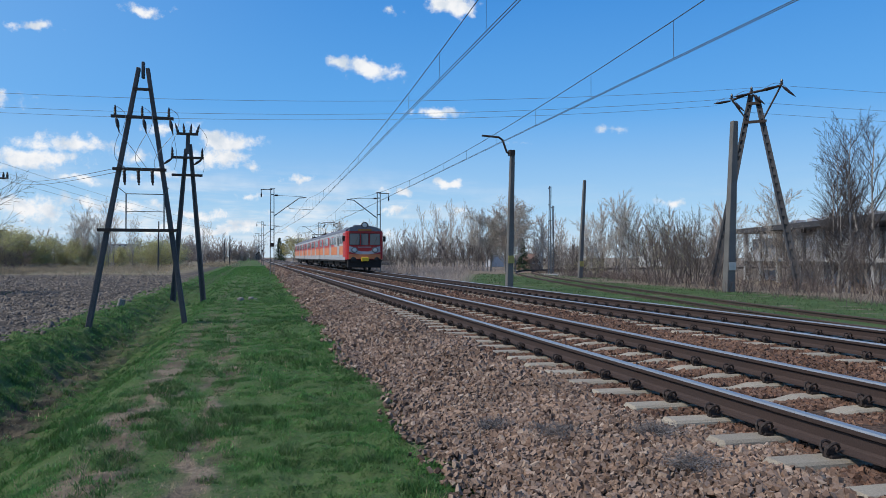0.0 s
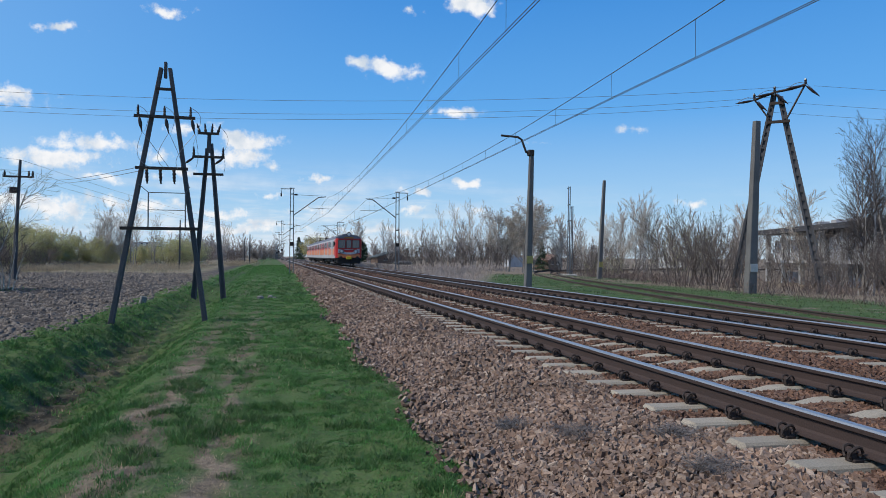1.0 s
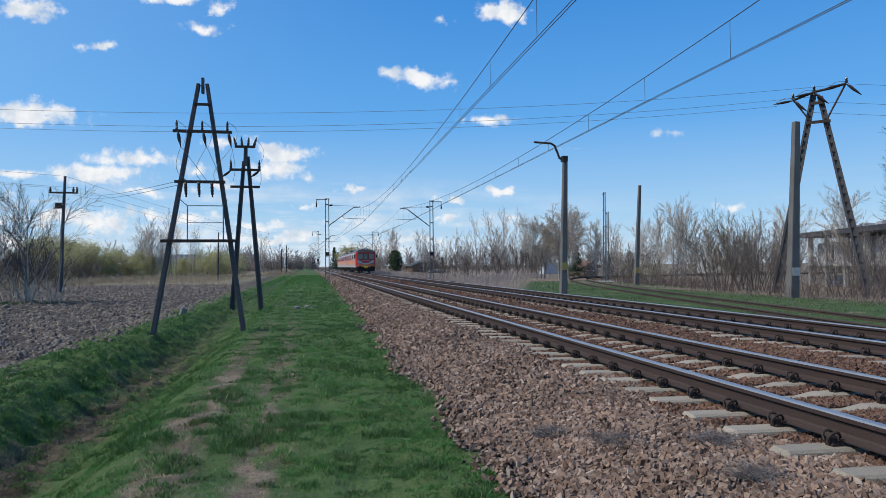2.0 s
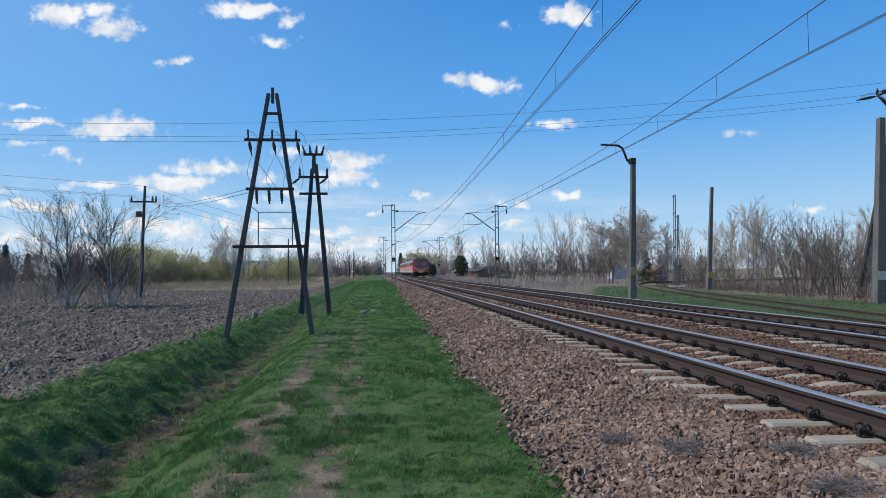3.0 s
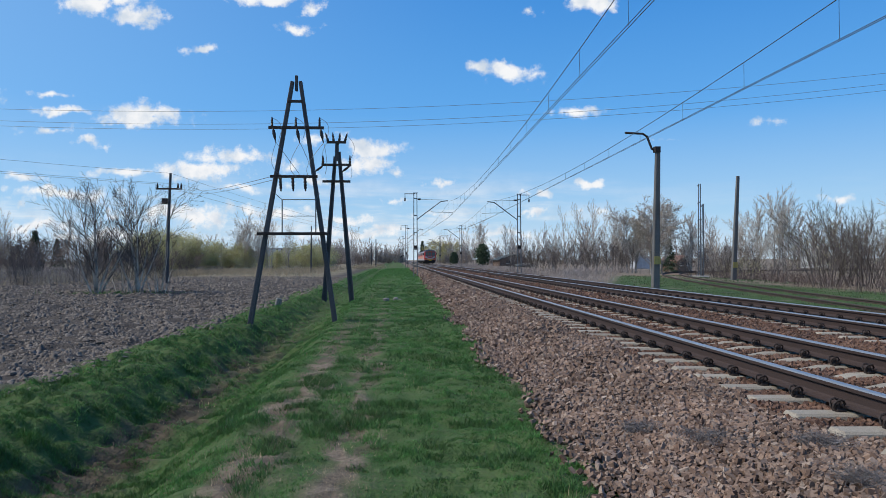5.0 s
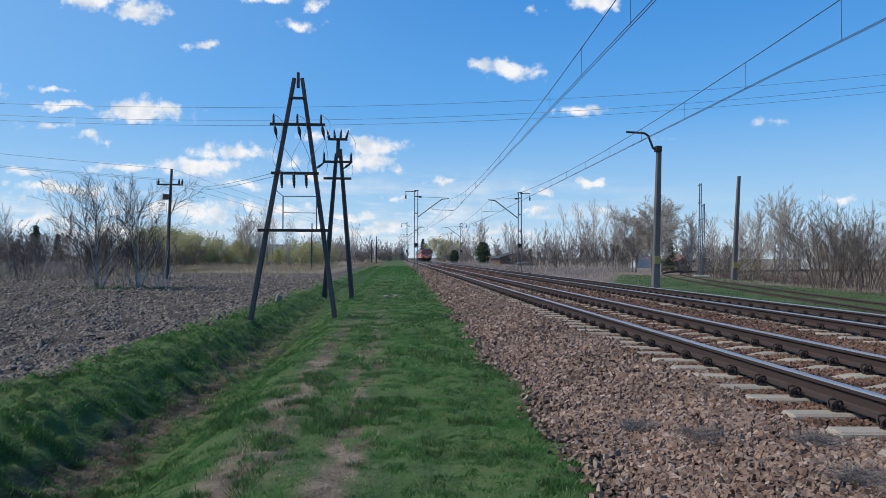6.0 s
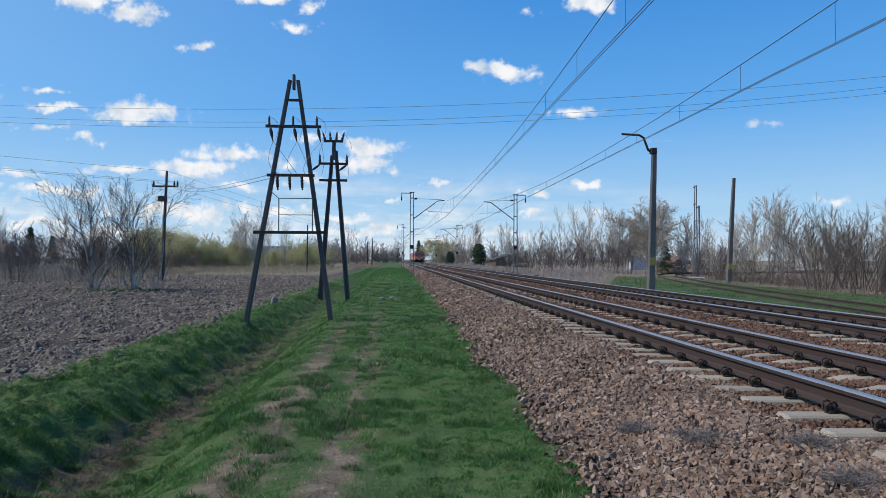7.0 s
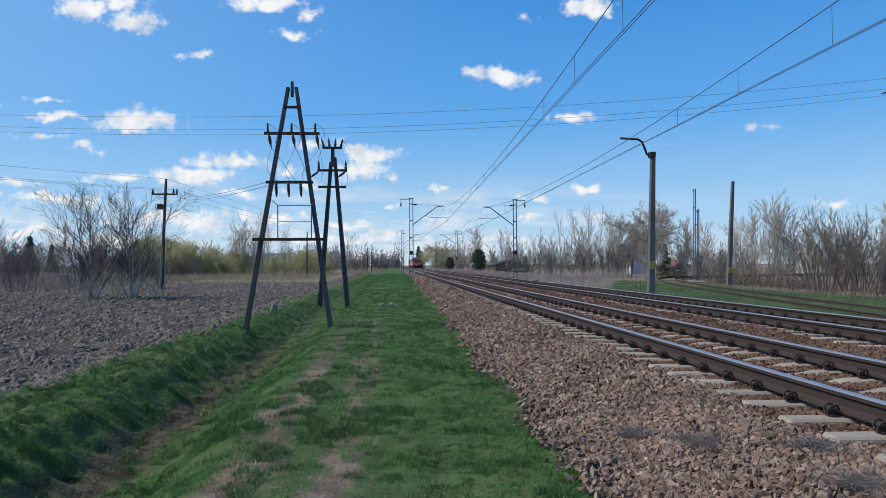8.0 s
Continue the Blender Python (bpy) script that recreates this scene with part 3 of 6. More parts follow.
def track(cx, name_label, y0=-12.0, y1=620.0, seed=1):
    rnd = random.Random(seed)
    top = thing("railway_track", name_label, "railway track", (cx, 0, 0), group="main tracks")
    for s in (-1, 1):
        bm = bmesh.new()
        line = [(s * GAUGE / 2, y, 0) for y in (y0, 0, 20, 60, 150, 300, y1)]
        rail_along(bm, line, RAIL_Z - 0.1735)
        rail = part("rail", bm, RUST, top, "rust-brown steel rail with polished head")
        bm = bmesh.new()
        rail_along(bm, line, RAIL_Z - 0.1735, head=True)
        part("rail_head", bm, POLISHED, rail, "shiny running surface")
    me, far = sleeper_mesh("sleeper", SLEEPER), far_sleeper_mesh()
    ys = [PHASE[seed] + 0.6 * k for k in range(-14, 560)]
    far_m = []
    for y in ys:
        tilt = rnd.uniform(-0.6, 0.6)
        m = pose(rnd.uniform(-0.02, 0.02), y + rnd.uniform(-0.02, 0.02), BED_Z, 0, 0, tilt)
        if y < 100:
            ob = new("sleeper", me)
            ob.parent, ob.matrix_basis = top, m
        else:
            far_m.append(m)
    joined("far_sleeper", far, far_m, top)
    far_m = []
    for y in ys:
        for s in (-1, 1):
            for side in (0, 180):
                m = pose(s * GAUGE / 2 + (-0.03 if side == 0 else 0.03), y, BED_Z, 0, 0, side)
                if y < (24 if seed == 1 else 20):
                    ob = new("rail_clip", CLIP)
                    ob.parent, ob.matrix_basis = top, m
                elif y < 110:
                    far_m.append(m)
    joined("far_fastening", far_clip_mesh(), far_m, top, "dark sprung rail fastenings")
    return top


track(TRACK_L, "railway track with concrete sleepers on stone ballast", seed=1)
track(TRACK_R, "second parallel railway track on concrete sleepers", seed=2)

# ---- overhead line ----
def lattice_mast(at, side, height=7.7, label="grey steel lattice catenary mast with cantilever arm"):
    """Two channels with battens; its arm reaches over the track (side = +1: towards +x)."""
    top = thing("catenary_mast", label, "catenary mast", at, group="catenary masts")
    for s in (-1, 1):
        bm = bmesh.new()
        beam(bm, (s * 0.17, 0, -0.3), (s * 0.14, 0, height), 0.075, 0.14, 0.065, 0.12, up=(0, 1, 0))
        part("upright", bm, MAST, top)
    for k in range(5):
        z = 1.0 + k * 1.55
        bm = bmesh.new()
        beam(bm, (-0.16, 0, z), (0.16, 0, z), 0.05, 0.09)
        part("batten", bm, MAST, top)
    bm = bmesh.new()
    box(bm, (-0.22, -0.09, height), (0.22, 0.09, height + 0.06), 0.01)
    part("cap", bm, MAST, top)
    bm = bmesh.new()
    beam(bm, (-0.17, -0.09, 2.75), (0.17, -0.09, 2.75), 0.02, 0.3)
    part("number_plate", bm, BRACKET, top, "small dark plate")
    bm = bmesh.new()
    tube(bm, [(0, 0, height - 0.05), (-side * 1.0, 0, height - 0.05)], 0.04)
    arm = part("anchor_arm", bm, MAST, top)
    bm = bmesh.new()
    lathe(bm, (-side * 0.95, 0, height - 0.75), [(0, 0.02), (0.05, 0.07), (0.3, 0.07), (0.35, 0.03), (0.7, 0.02)], 8)
    part("insulator", bm, PORCELAIN, arm)
    tip = 3.0 * side
    bm = bmesh.new()
    tube(bm, [(side * 0.15, 0, 5.3), (side * 2.35, 0, 6.95), (tip, 0, 7.02)], 0.05)
    arm = part("cantilever", bm, MAST, top)
    bm = bmesh.new()
    tube(bm, [(side * 0.15, 0, 7.15), (side * 2.7, 0, 7.08)], 0.018)
    part("tie_rod", bm, MAST, arm)
    bm = bmesh.new()
    lathe(bm, (side * 0.2, 0, 7.15), [(0, 0.03), (0.03, 0.08), (0.12, 0.08), (0.2, 0.08), (0.28, 0.08), (0.3, 0.02)], 8, (side, 0, 0))
    part("insulator", bm, PORCELAIN, arm)
    bm = bmesh.new()
    tube(bm, [(side * 1.55, 0, 5.98), (side * 3.5, 0, 5.92)], 0.02)
    tube(bm, [(side * 1.55, 0, 5.98), (side * 1.35, 0, 6.2)], 0.02)
    part("registration_arm", bm, MAST, arm)
    return top


MAST_ROWS = (65.0, 126.0, 187.0, 248.0, 309.0, 370.0)
for y in MAST_ROWS:
    lattice_mast((1.72, y, 0), 1)
    lattice_mast((11.5, y + 1, 0), -1)


def curved_arm_mast(at):
    top = thing("catenary_mast", "concrete catenary pole with bent steel bracket, grass at its foot", "catenary mast", at, group="catenary masts")
    bm = bmesh.new()
    beam(bm, (-0.06, 0, -0.3), (0.12, 0, 6.55), 0.32, 0.3, 0.2, 0.18, up=(0, 1, 0), bevel=0.03)
    part("pole", bm, POLEGREY, top)
    bm = bmesh.new()
    box(bm, (-0.45, -0.4, -0.2), (0.35, 0.4, 0.12), 0.04)
    part("footing", bm, CONCRETE, top)
    bm = bmesh.new()
    tube(bm, [(0.1, 0, 6.35), (-0.15, 0, 6.45), (-0.36, 0, 7.0), (-0.55, 0, 7.12), (-1.35, 0, 7.16)], 0.05)
    part("bracket", bm, BRACKET, top, "bent dark steel bracket")
    bm = bmesh.new()
    box(bm, (-0.05, -0.15, 6.3), (0.2, 0.15, 6.55), 0.01)
    part("clamp", bm, BRACKET, top)


curved_arm_mast((11.42, 30.6, 0.0))



def catenary(label, rows, offset, slope, wire, low, depth, first, pitch):
    """Messenger wire in spans, two contact wires and droppers. Over the first span the wires drift sideways
    by slope from offset, the contact wire falls from wire[0] to wire[1], and the messenger hangs in a
    parabola with its lowest point at low = (y, z)."""
    top = thing("overhead_line", label, "overhead line", (0, 0, 0), group="overhead lines")
    y_mast = rows[0]

    def side(y):
        if y <= y_mast:
            return offset + slope * y
        k = min(int((y - y_mast) / 61.0), 4)
        t = (y - y_mast) / 61.0 - k
        a = slope * y_mast * (1 if k % 2 == 0 else -0.4)
        b = slope * y_mast * (-0.4 if k % 2 == 0 else 1)
        return offset + a + (b - a) * t

    def contact(y):
        return wire[0] + (wire[1] - wire[0]) * min(y, y_mast) / y_mast

    def mess(y):
        if y <= y_mast:
            return low[1] + depth * (y - low[0]) ** 2
        t = ((y - y_mast) / 61.0) % 1.0
        return 7.0 - 4 * 1.0 * t * (1 - t)

    ys = [float(v) for v in np.arange(-5.0, rows[-1], 3.0)]
    bm = bmesh.new()
    tube(bm, [(side(y), y, mess(y)) for y in ys], 0.010, 5)
    part("messenger_wire", bm, WIRE, top)
    for s in (-0.03, 0.03):
        bm = bmesh.new()
        tube(bm, [(side(y) + s, y, contact(y)) for y in ys], 0.008, 5)
        part("contact_wire", bm, WIRE, top)
    y = first
    while y < 150:
        bm = bmesh.new()
        tube(bm, [(side(y), y, contact(y)), (side(y), y, mess(y))], 0.005, 4)
        part("dropper", bm, WIRE, top)
        y += pitch


catenary("double contact wire under a sagging messenger wire", MAST_ROWS, 4.02, 0.0132, (5.87, 5.54), (36.0, 5.98), 0.00118, 1.7, 3.6)
catenary("second double contact wire with its messenger wire", MAST_ROWS, 8.14, 0.0065, (5.70, 5.42), (34.5, 5.855), 0.0012, 1.6, 3.67)

# ---- power line poles ----
def a_frame_tower(at):
    """An A-shaped cable-end pole with two insulator crossarms."""
    top = thing("power_pole", "dark A-frame power line pole with insulator crossarms by the ditch", "power pole", at)
    H = 6.2
    for s, foot in ((-1, (-1.2, 0, -0.35)), (1, (1.08, 0, -0.55))):
        bm = bmesh.new()
        beam(bm, foot, (s * 0.1 + 0.03, 0, H), 0.125, 0.17, 0.09, 0.13, up=(0, 1, 0), bevel=0.012)
        part("leg", bm, DARKPOLE, top)
    bm = bmesh.new()
    box(bm, (-0.005, -0.05, H - 0.25), (0.065, 0.05, H + 0.15), 0.01)
    part("cap", bm, DARKPOLE, top)
    for z, x0, x1, w in ((5.66, -0.17, 0.2, 0.06), (2.27, -0.95, 0.86, 0.075)):
        bm = bmesh.new()
        beam(bm, (x0, -0.11, z), (x1, -0.11, z), w, w, up=(0, 0, 1))
        part("brace", bm, BRACKET, top)
    bm = bmesh.new()
    for x in (-0.32, 0.53):
        tube(bm, [(x, -0.11, 2.29), (x, -0.11, 3.14)], 0.017, 6)
    tube(bm, [(-0.55, -0.09, 3.34), (-0.32, -0.11, 3.14), (0.53, -0.11, 3.14), (0.62, -0.09, 3.3)], 0.011, 5)
    tube(bm, [(-0.32, -0.11, 2.72), (0.53, -0.11, 2.72)], 0.009, 5)
    part("cable_frame", bm, MAST, top, "thin tubular frame standing on the brace")
    for z, x0, x1 in ((4.98, -0.66, 0.74), (3.73, -0.62, 0.58)):
        bm = bmesh.new()
        beam(bm, (x0, -0.13, z), (x1, -0.13, z), 0.06, 0.07)
        arm = part("crossarm", bm, BRACKET, top)
        for k in range(3):
            if z > 4:
                x = x0 + 0.09 + k * (x1 - x0 - 0.2) / 2
                bm = bmesh.new()
                lathe(bm, (x, -0.13, z + 0.03), [(0, 0.02), (0.02, 0.032), (0.05, 0.034), (0.07, 0.024), (0.1, 0.034), (0.13, 0.024), (0.16, 0.032), (0.2, 0.02), (0.24, 0.012)], 8)
                part("insulator", bm, PORCELAIN, arm)
                bm = bmesh.new()
                lathe(bm, (x + 0.03, -0.16, z - 0.03), [(0, 0.015), (0.05, 0.034), (0.14, 0.045), (0.22, 0.036), (0.28, 0.02), (0.38, 0.012)], 8, (0.2, -0.05, -1))
                part("cable_head", bm, PORCELAIN, arm)
            else:
                x = x0 + 0.26 + k * 0.31
                bm = bmesh.new()
                lathe(bm, (x, -0.15, z - 0.02), [(0, 0.02), (0.03, 0.042), (0.08, 0.03), (0.12, 0.045), (0.16, 0.03), (0.2, 0.042), (0.24, 0.03), (0.28, 0.036), (0.32, 0.016), (0.36, 0.025)], 8, (0.05, 0, -1))
                part("surge_arrester", bm, PORCELAIN, arm)
    for k in range(3):
        x0, x1 = -0.55 + k * 0.6, -0.36 + k * 0.31
        bm = bmesh.new()
        a, b = Vector((x0 + 0.1, -0.2, 4.58)), Vector((x1 + 0.1, -0.17, 3.72))
        pts = [a.lerp(b, t / 8) + Vector((-0.2 * math.sin(math.pi * t / 8), -0.05, -0.12 * math.sin(math.pi * t / 8))) for t in range(9)]
        tube(bm, pts, 0.006, 4)
        part("jumper_cable", bm, THINWIRE, top)
        bm = bmesh.new()
        a, b = Vector((x0 + 0.1, -0.2, 4.58)), Vector((x1 + 0.5, -0.1, 3.76))
        pts = [a.lerp(b, t / 8) + Vector((0.06 * math.sin(math.pi * t / 8), 0, -0.08 * math.sin(math.pi * t / 8))) for t in range(9)]
        tube(bm, pts, 0.006, 4)
        part("jumper_cable", bm, THINWIRE, top)
        bm = bmesh.new()
        a, b = Vector((x0 - 0.04, -0.13, 5.24)), Vector((x0 + 0.14, -0.2, 4.6))
        pts = [a.lerp(b, t / 8) + Vector((0.16 * math.sin(math.pi * t / 8), 0, 0.1 * math.sin(math.pi * t / 8))) for t in range(9)]
        tube(bm, pts, 0.006, 4)
        part("jumper_cable", bm, THINWIRE, top)
    return top


def ladder_leg(bm, a, b, w, d, rungs=14):
    """A reinforced concrete leg: two ribs with webs between, tapering."""
    a, b = Vector(a), Vector(b)
    for s in (-1, 1):
        off = Vector((s * w * 0.38, 0, 0))
        beam(bm, a + off, b + off * 0.6, w * 0.26, d, w * 0.2, d * 0.7, up=(0, 1, 0))
    beam(bm, a, b, w * 0.6, d * 0.25, w * 0.4, d * 0.2, up=(0, 1, 0))
    for k in range(rungs):
        t = (k + 0.5) / rungs
        c = a.lerp(b, t)
        ww = w * (0.38 - 0.15 * t)
        beam(bm, c - Vector((ww, 0, 0)), c + Vector((ww, 0, 0)), d * 0.6, w * 0.5, up=(0, 0, 1))
    return bm


def second_tower(at):
    top = thing("power_pole", "dark A-frame pole with ladder-like concrete legs and crossarms", "power pole", at)
    for foot, head, n in (((-0.62, 0.5, -0.5), (-0.06, 0, 6.1), 18), ((0.68, -0.2, -0.5), (0.1, 0, 6.3), 18)):
        bm = bmesh.new()
        ladder_leg(bm, foot, head, 0.22, 0.18, n)
        part("leg", bm, DARKPOLE, top)
    bm = bmesh.new()
    beam(bm, (0.0, 0, 5.9), (0.02, 0, 6.75), 0.17, 0.17, 0.14, 0.14, up=(0, 1, 0))
    part("mast_head", bm, DARKPOLE, top)
    for z, w, n in ((6.7, 0.42, 4), (5.72, 0.64, 2), (5.0, 0.6, 2)):
        bm = bmesh.new()
        beam(bm, (-w, -0.12, z), (w, -0.12, z), 0.08, 0.1)
        arm = part("crossarm", bm, BRACKET, top)
        for k in range(n):
            x = -w + 0.06 + k * (2 * w - 0.12) / (n - 1)
            bm = bmesh.new()
            lean = (x * 0.8, 0, 1) if n == 4 else (0, 0, 1)
            lathe(bm, (x, -0.12, z + 0.03 if z > 5.3 else z - 0.05), [(0, 0.03), (0.03, 0.05), (0.12, 0.06), (0.16, 0.035), (0.22, 0.05), (0.32, 0.03), (0.4, 0.012)] if z > 5.3 else [(0, 0.05), (0.1, 0.05)], 8, lean)
            part("insulator", bm, PORCELAIN, arm)
            if n == 2 and z > 5.3:
                bm = bmesh.new()
                s = 1 if x > 0 else -1
                lathe(bm, (x, -0.15, z - 0.05), [(0, 0.02), (0.1, 0.045), (0.28, 0.05), (0.42, 0.02)], 8, (-0.9, -0.1, -0.7))
                part("cable_head", bm, PORCELAIN, arm)
    for x0, z0, x1, z1, bow in ((0.42, 7.05, 0.62, 6.0, 0.25), (0.6, 5.7, 0.62, 5.1, 0.05), (-0.4, 6.7, -0.6, 5.75, -0.1)):
        bm = bmesh.new()
        a, b = Vector((x0, -0.12, z0)), Vector((x1, -0.12, z1))
        tube(bm, [a.lerp(b, t / 8) + Vector((bow * math.sin(math.pi * t / 8), 0, 0)) for t in range(9)], 0.008, 4)
        part("jumper_cable", bm, THINWIRE, top)
    return top


def anchor_tower(at, rz):
    """The A-frame that carries the line across the tracks."""
    top = thing("power_pole", "tall A-frame power pole with concrete ladder legs and angled crossarm", "power pole", at, rz)
    for foot, head in (((-2.0, 0, -0.6), (0.02, 0, 10.05)), ((2.42, 0, -1.0), (0.3, 0, 9.9))):
        bm = bmesh.new()
        ladder_leg(bm, foot, head, 0.4, 0.3, 26)
        part("leg", bm, DARKPOLE, top)
    for z, x0, x1 in ((8.6, -0.3, 0.75), (9.55, -0.15, 0.5)):
        bm = bmesh.new()
        beam(bm, (x0, -0.18, z), (x1, -0.18, z), 0.1, 0.14)
        part("brace", bm, BRACKET, top)
    bm = bmesh.new()
    tube(bm, [(-0.9, -0.2, 9.8), (-0.45, -0.2, 9.95), (0.1, -0.2, 10.12), (0.8, -0.2, 10.2), (1.45, -0.2, 10.36)], 0.065)
    tube(bm, [(-0.2, -0.2, 8.75), (-0.85, -0.2, 9.75)], 0.045)
    tube(bm, [(0.62, -0.2, 8.75), (1.4, -0.2, 10.3)], 0.05)
    arm = part("crossarm", bm, BRACKET, top, "bent dark steel crossarm")
    for x, z in ((-0.9, 9.82), (0.05, 10.1), (1.45, 10.36)):
        bm = bmesh.new()
        lathe(bm, (x, -0.2, z), [(0, 0.04), (0.04, 0.07), (0.12, 0.075), (0.15, 0.05), (0.22, 0.07), (0.32, 0.03)], 8)
        part("insulator", bm, PORCELAIN, arm)
        for way in ((-1, -0.1, -0.12), (0.75, -0.1, -0.75)):
            bm = bmesh.new()
            lathe(bm, (x, -0.25, z - 0.05), [(0, 0.02), (0.15, 0.05), (0.3, 0.065), (0.5, 0.065), (0.7, 0.045), (0.9, 0.012)], 8, way)
            part("string_insulator", bm, PORCELAIN, arm)
        bm = bmesh.new()
        a, b = Vector((x - 0.85, -0.25, z - 0.15)), Vector((x + 0.6, -0.25, z - 0.65))
        tube(bm, [a.lerp(b, t / 8) + Vector((0, 0, 0.5 * math.sin(math.pi * t / 8))) for t in range(9)], 0.012, 4)
        part("jumper_cable", bm, THINWIRE, arm)
    return top


def plain_pole(at, lean, height, w, material, label, h0=-0.3):
    top = thing("pole", label, "pole", at)
    bm = bmesh.new()
    beam(bm, (0, 0, h0), (lean, 0, height), w, w * 0.85, w * 0.6, w * 0.55, up=(0, 1, 0), bevel=0.02)
    part("shaft", bm, material, top)
    return top


a_frame_tower((-2.6, 18.4, 0))
second_tower((-2.6, 31.0, 0))
anchor_tower((24.9, 31.2, 0), -40)
plain_pole((20.55, 27.3, 0), 0.36, 7.75, 0.44, POLEGREY, "bare tapered concrete pole beside the bushes", -0.5)
plain_pole((23.4, 48.0, 0), 0.42, 7.35, 0.33, POLEGREY, "slim grey concrete pole on the grass verge", -0.5)

plain_pole((-4.4, 150.0, 0), 0.05, 6.0, 0.28, DARKPOLE, "thin weathered pole at the far end of the path")
plain_pole((-5.6, 158.0, 0), -0.05, 5.4, 0.25, DARKPOLE, "thin weathered pole beside another on the field edge")


def crossing_wires():
    """Three conductors over the tracks, from the anchor tower to the far side of the field."""
    top = thing("power_line", "three thin power line wires crossing high over the tracks", "power line", (0, 0, 0))
    for x1, y1, z1, drop in ((25.9, 30.5, 10.3, 0.0), (24.9, 31.3, 9.95, 0.5), (23.6, 32.2, 9.75, 0.62)):
        pts = []
        for k in range(41):
            x = x1 - k * (x1 + 60) / 40
            t = (x + 5) / 30
            z = 8.83 - drop + (z1 + drop - 8.83) * (t * t if x > -5 else 0.95 * t * t)
            pts.append((x, y1 + (x1 - x) * 0.13, z))
        bm = bmesh.new()
        tube(bm, pts, 0.008, 4)
        part("wire", bm, THINWIRE, top)
    for x1, y1, z1 in ((26.3, 30.0, 10.3), (25.2, 30.9, 9.6), (24.5, 31.5, 9.2)):
        bm = bmesh.new()
        tube(bm, [(x1 + k * 4, y1 - k * 1.0, z1 - 0.28 * k + 0.012 * k * k) for k in range(12)], 0.008, 4)
        part("wire", bm, THINWIRE, top)


crossing_wires()


def field_pole(at):
    top = thing("power_pole", "dark wooden pole with short crossarm in the field", "power pole", at)
    bm = bmesh.new()
    tube(bm, [(0, 0, -0.3), (0.12, 0, 4), (0.28, 0, 8.0)], 0.15, 8, 0.09)
    part("shaft", bm, DARKPOLE, top)
    bm = bmesh.new()
    beam(bm, (-0.7, -0.12, 6.85), (1.15, -0.12, 6.85), 0.1, 0.12)
    arm = part("crossarm", bm, BRACKET, top)
    for x in (-0.62, 0.85, 1.08):
        bm = bmesh.new()
        lathe(bm, (x, -0.12, 6.9), [(0, 0.04), (0.05, 0.08), (0.18, 0.08), (0.24, 0.05), (0.35, 0.05)], 8)
        part("insulator", bm, PORCELAIN, arm)
    bm = bmesh.new()
    box(bm, (-0.3, -0.22, 5.75), (0.1, -0.02, 6.15), 0.02)
    part("switch_box", bm, BRACKET, top)


field_pole((-16.8, 53.0, 0))


def field_wires():
    top = thing("power_line", "thin wires running across the field", "power line", (0, 0, 0))
    for dx, z, zend in ((-0.6, 7.2, 13.5), (0.3, 8.0, 14.0), (1.0, 7.2, 12.6)):
        bm = bmesh.new()
        tube(bm, [(-16.8 + dx - k * 3.0, 53 - k * 2.6, z + (zend - z) * (k / 12) ** 2 * 0.35 - 0.05 * k) for k in range(13)], 0.009, 4)
        part("wire", bm, THINWIRE, top)
        bm = bmesh.new()
        tube(bm, [(-16.8 + dx + k * 1.35, 53 + k * 7.0, z - 0.35 * k + 0.022 * k * k) for k in range(9)], 0.01, 4)
        part("wire", bm, THINWIRE, top)
    for z, z1 in ((6.9, 3.8), (6.7, 3.7)):
        bm = bmesh.new()
        a, b = Vector((-16.0, 53, z)), Vector((-3.0, 18.4, z1))
        tube(bm, [a.lerp(b, t / 12) - Vector((0, 0, 0.3 * math.sin(math.pi * t / 12))) for t in range(13)], 0.008, 4)
        part("wire", bm, THINWIRE, top)


field_wires()


plain_pole((-11.6, 97.0, 0), 0.05, 6.2, 0.22, DARKPOLE, "thin dark pole standing behind the ploughed field")


def lattice_pole(at, h, w):
    top = thing("lattice_pole", "old narrow steel lattice pole on the verge", "pole", at)
    for s in (-1, 1):
        bm = bmesh.new()
        beam(bm, (s * w, 0, -0.3), (s * w * 0.7 + 0.1, 0, h), 0.05, 0.08, up=(0, 1, 0))
        part("upright", bm, MAST, top)
    for k in range(6):
        z = 0.4 + k * (h - 0.6) / 5
        bm = bmesh.new()
        beam(bm, (-w, 0, z), (w, 0, z + 0.1), 0.04, 0.07)
        part("batten", bm, MAST, top)
    bm = bmesh.new()
    box(bm, (-0.4, -0.4, -0.3), (0.4, 0.4, 0.15), 0.05)
    part("footing", bm, CONCRETE, top)


lattice_pole((25.35, 58.0, 0), 7.9, 0.1)
lattice_pole((25.72, 58.2, 0), 6.2, 0.08)


def painted_band(at, w, z0, z1, material, label):
    """A painted band or plate fixed to a pole."""
    top = thing("pole_plate", label, "sign plate", at)
    bm = bmesh.new()
    box(bm, (-w / 2, -0.012, z0), (w / 2, 0.012, z1), 0.004)
    part("plate", bm, material, top)


PLATE = mat("pale plate paint", (0.42, 0.42, 0.40), 0.6, 0, 0.15, 6, 60, 0.1)
BAND = mat("faded yellow paint", (0.36, 0.30, 0.10), 0.8, 0, 0.25, 6, 60, 0.2)
painted_band((20.62, 27.08, 0), 0.36, 1.05, 1.4, PLATE, "small pale plate on the concrete pole")
painted_band((11.42, 30.43, 0), 0.3, 1.35, 1.7, BAND, "faded yellow marking on the catenary pole")
painted_band((23.5, 47.84, 0), 0.32, 0.95, 1.35, BAND, "faded yellow marking on the slim pole")


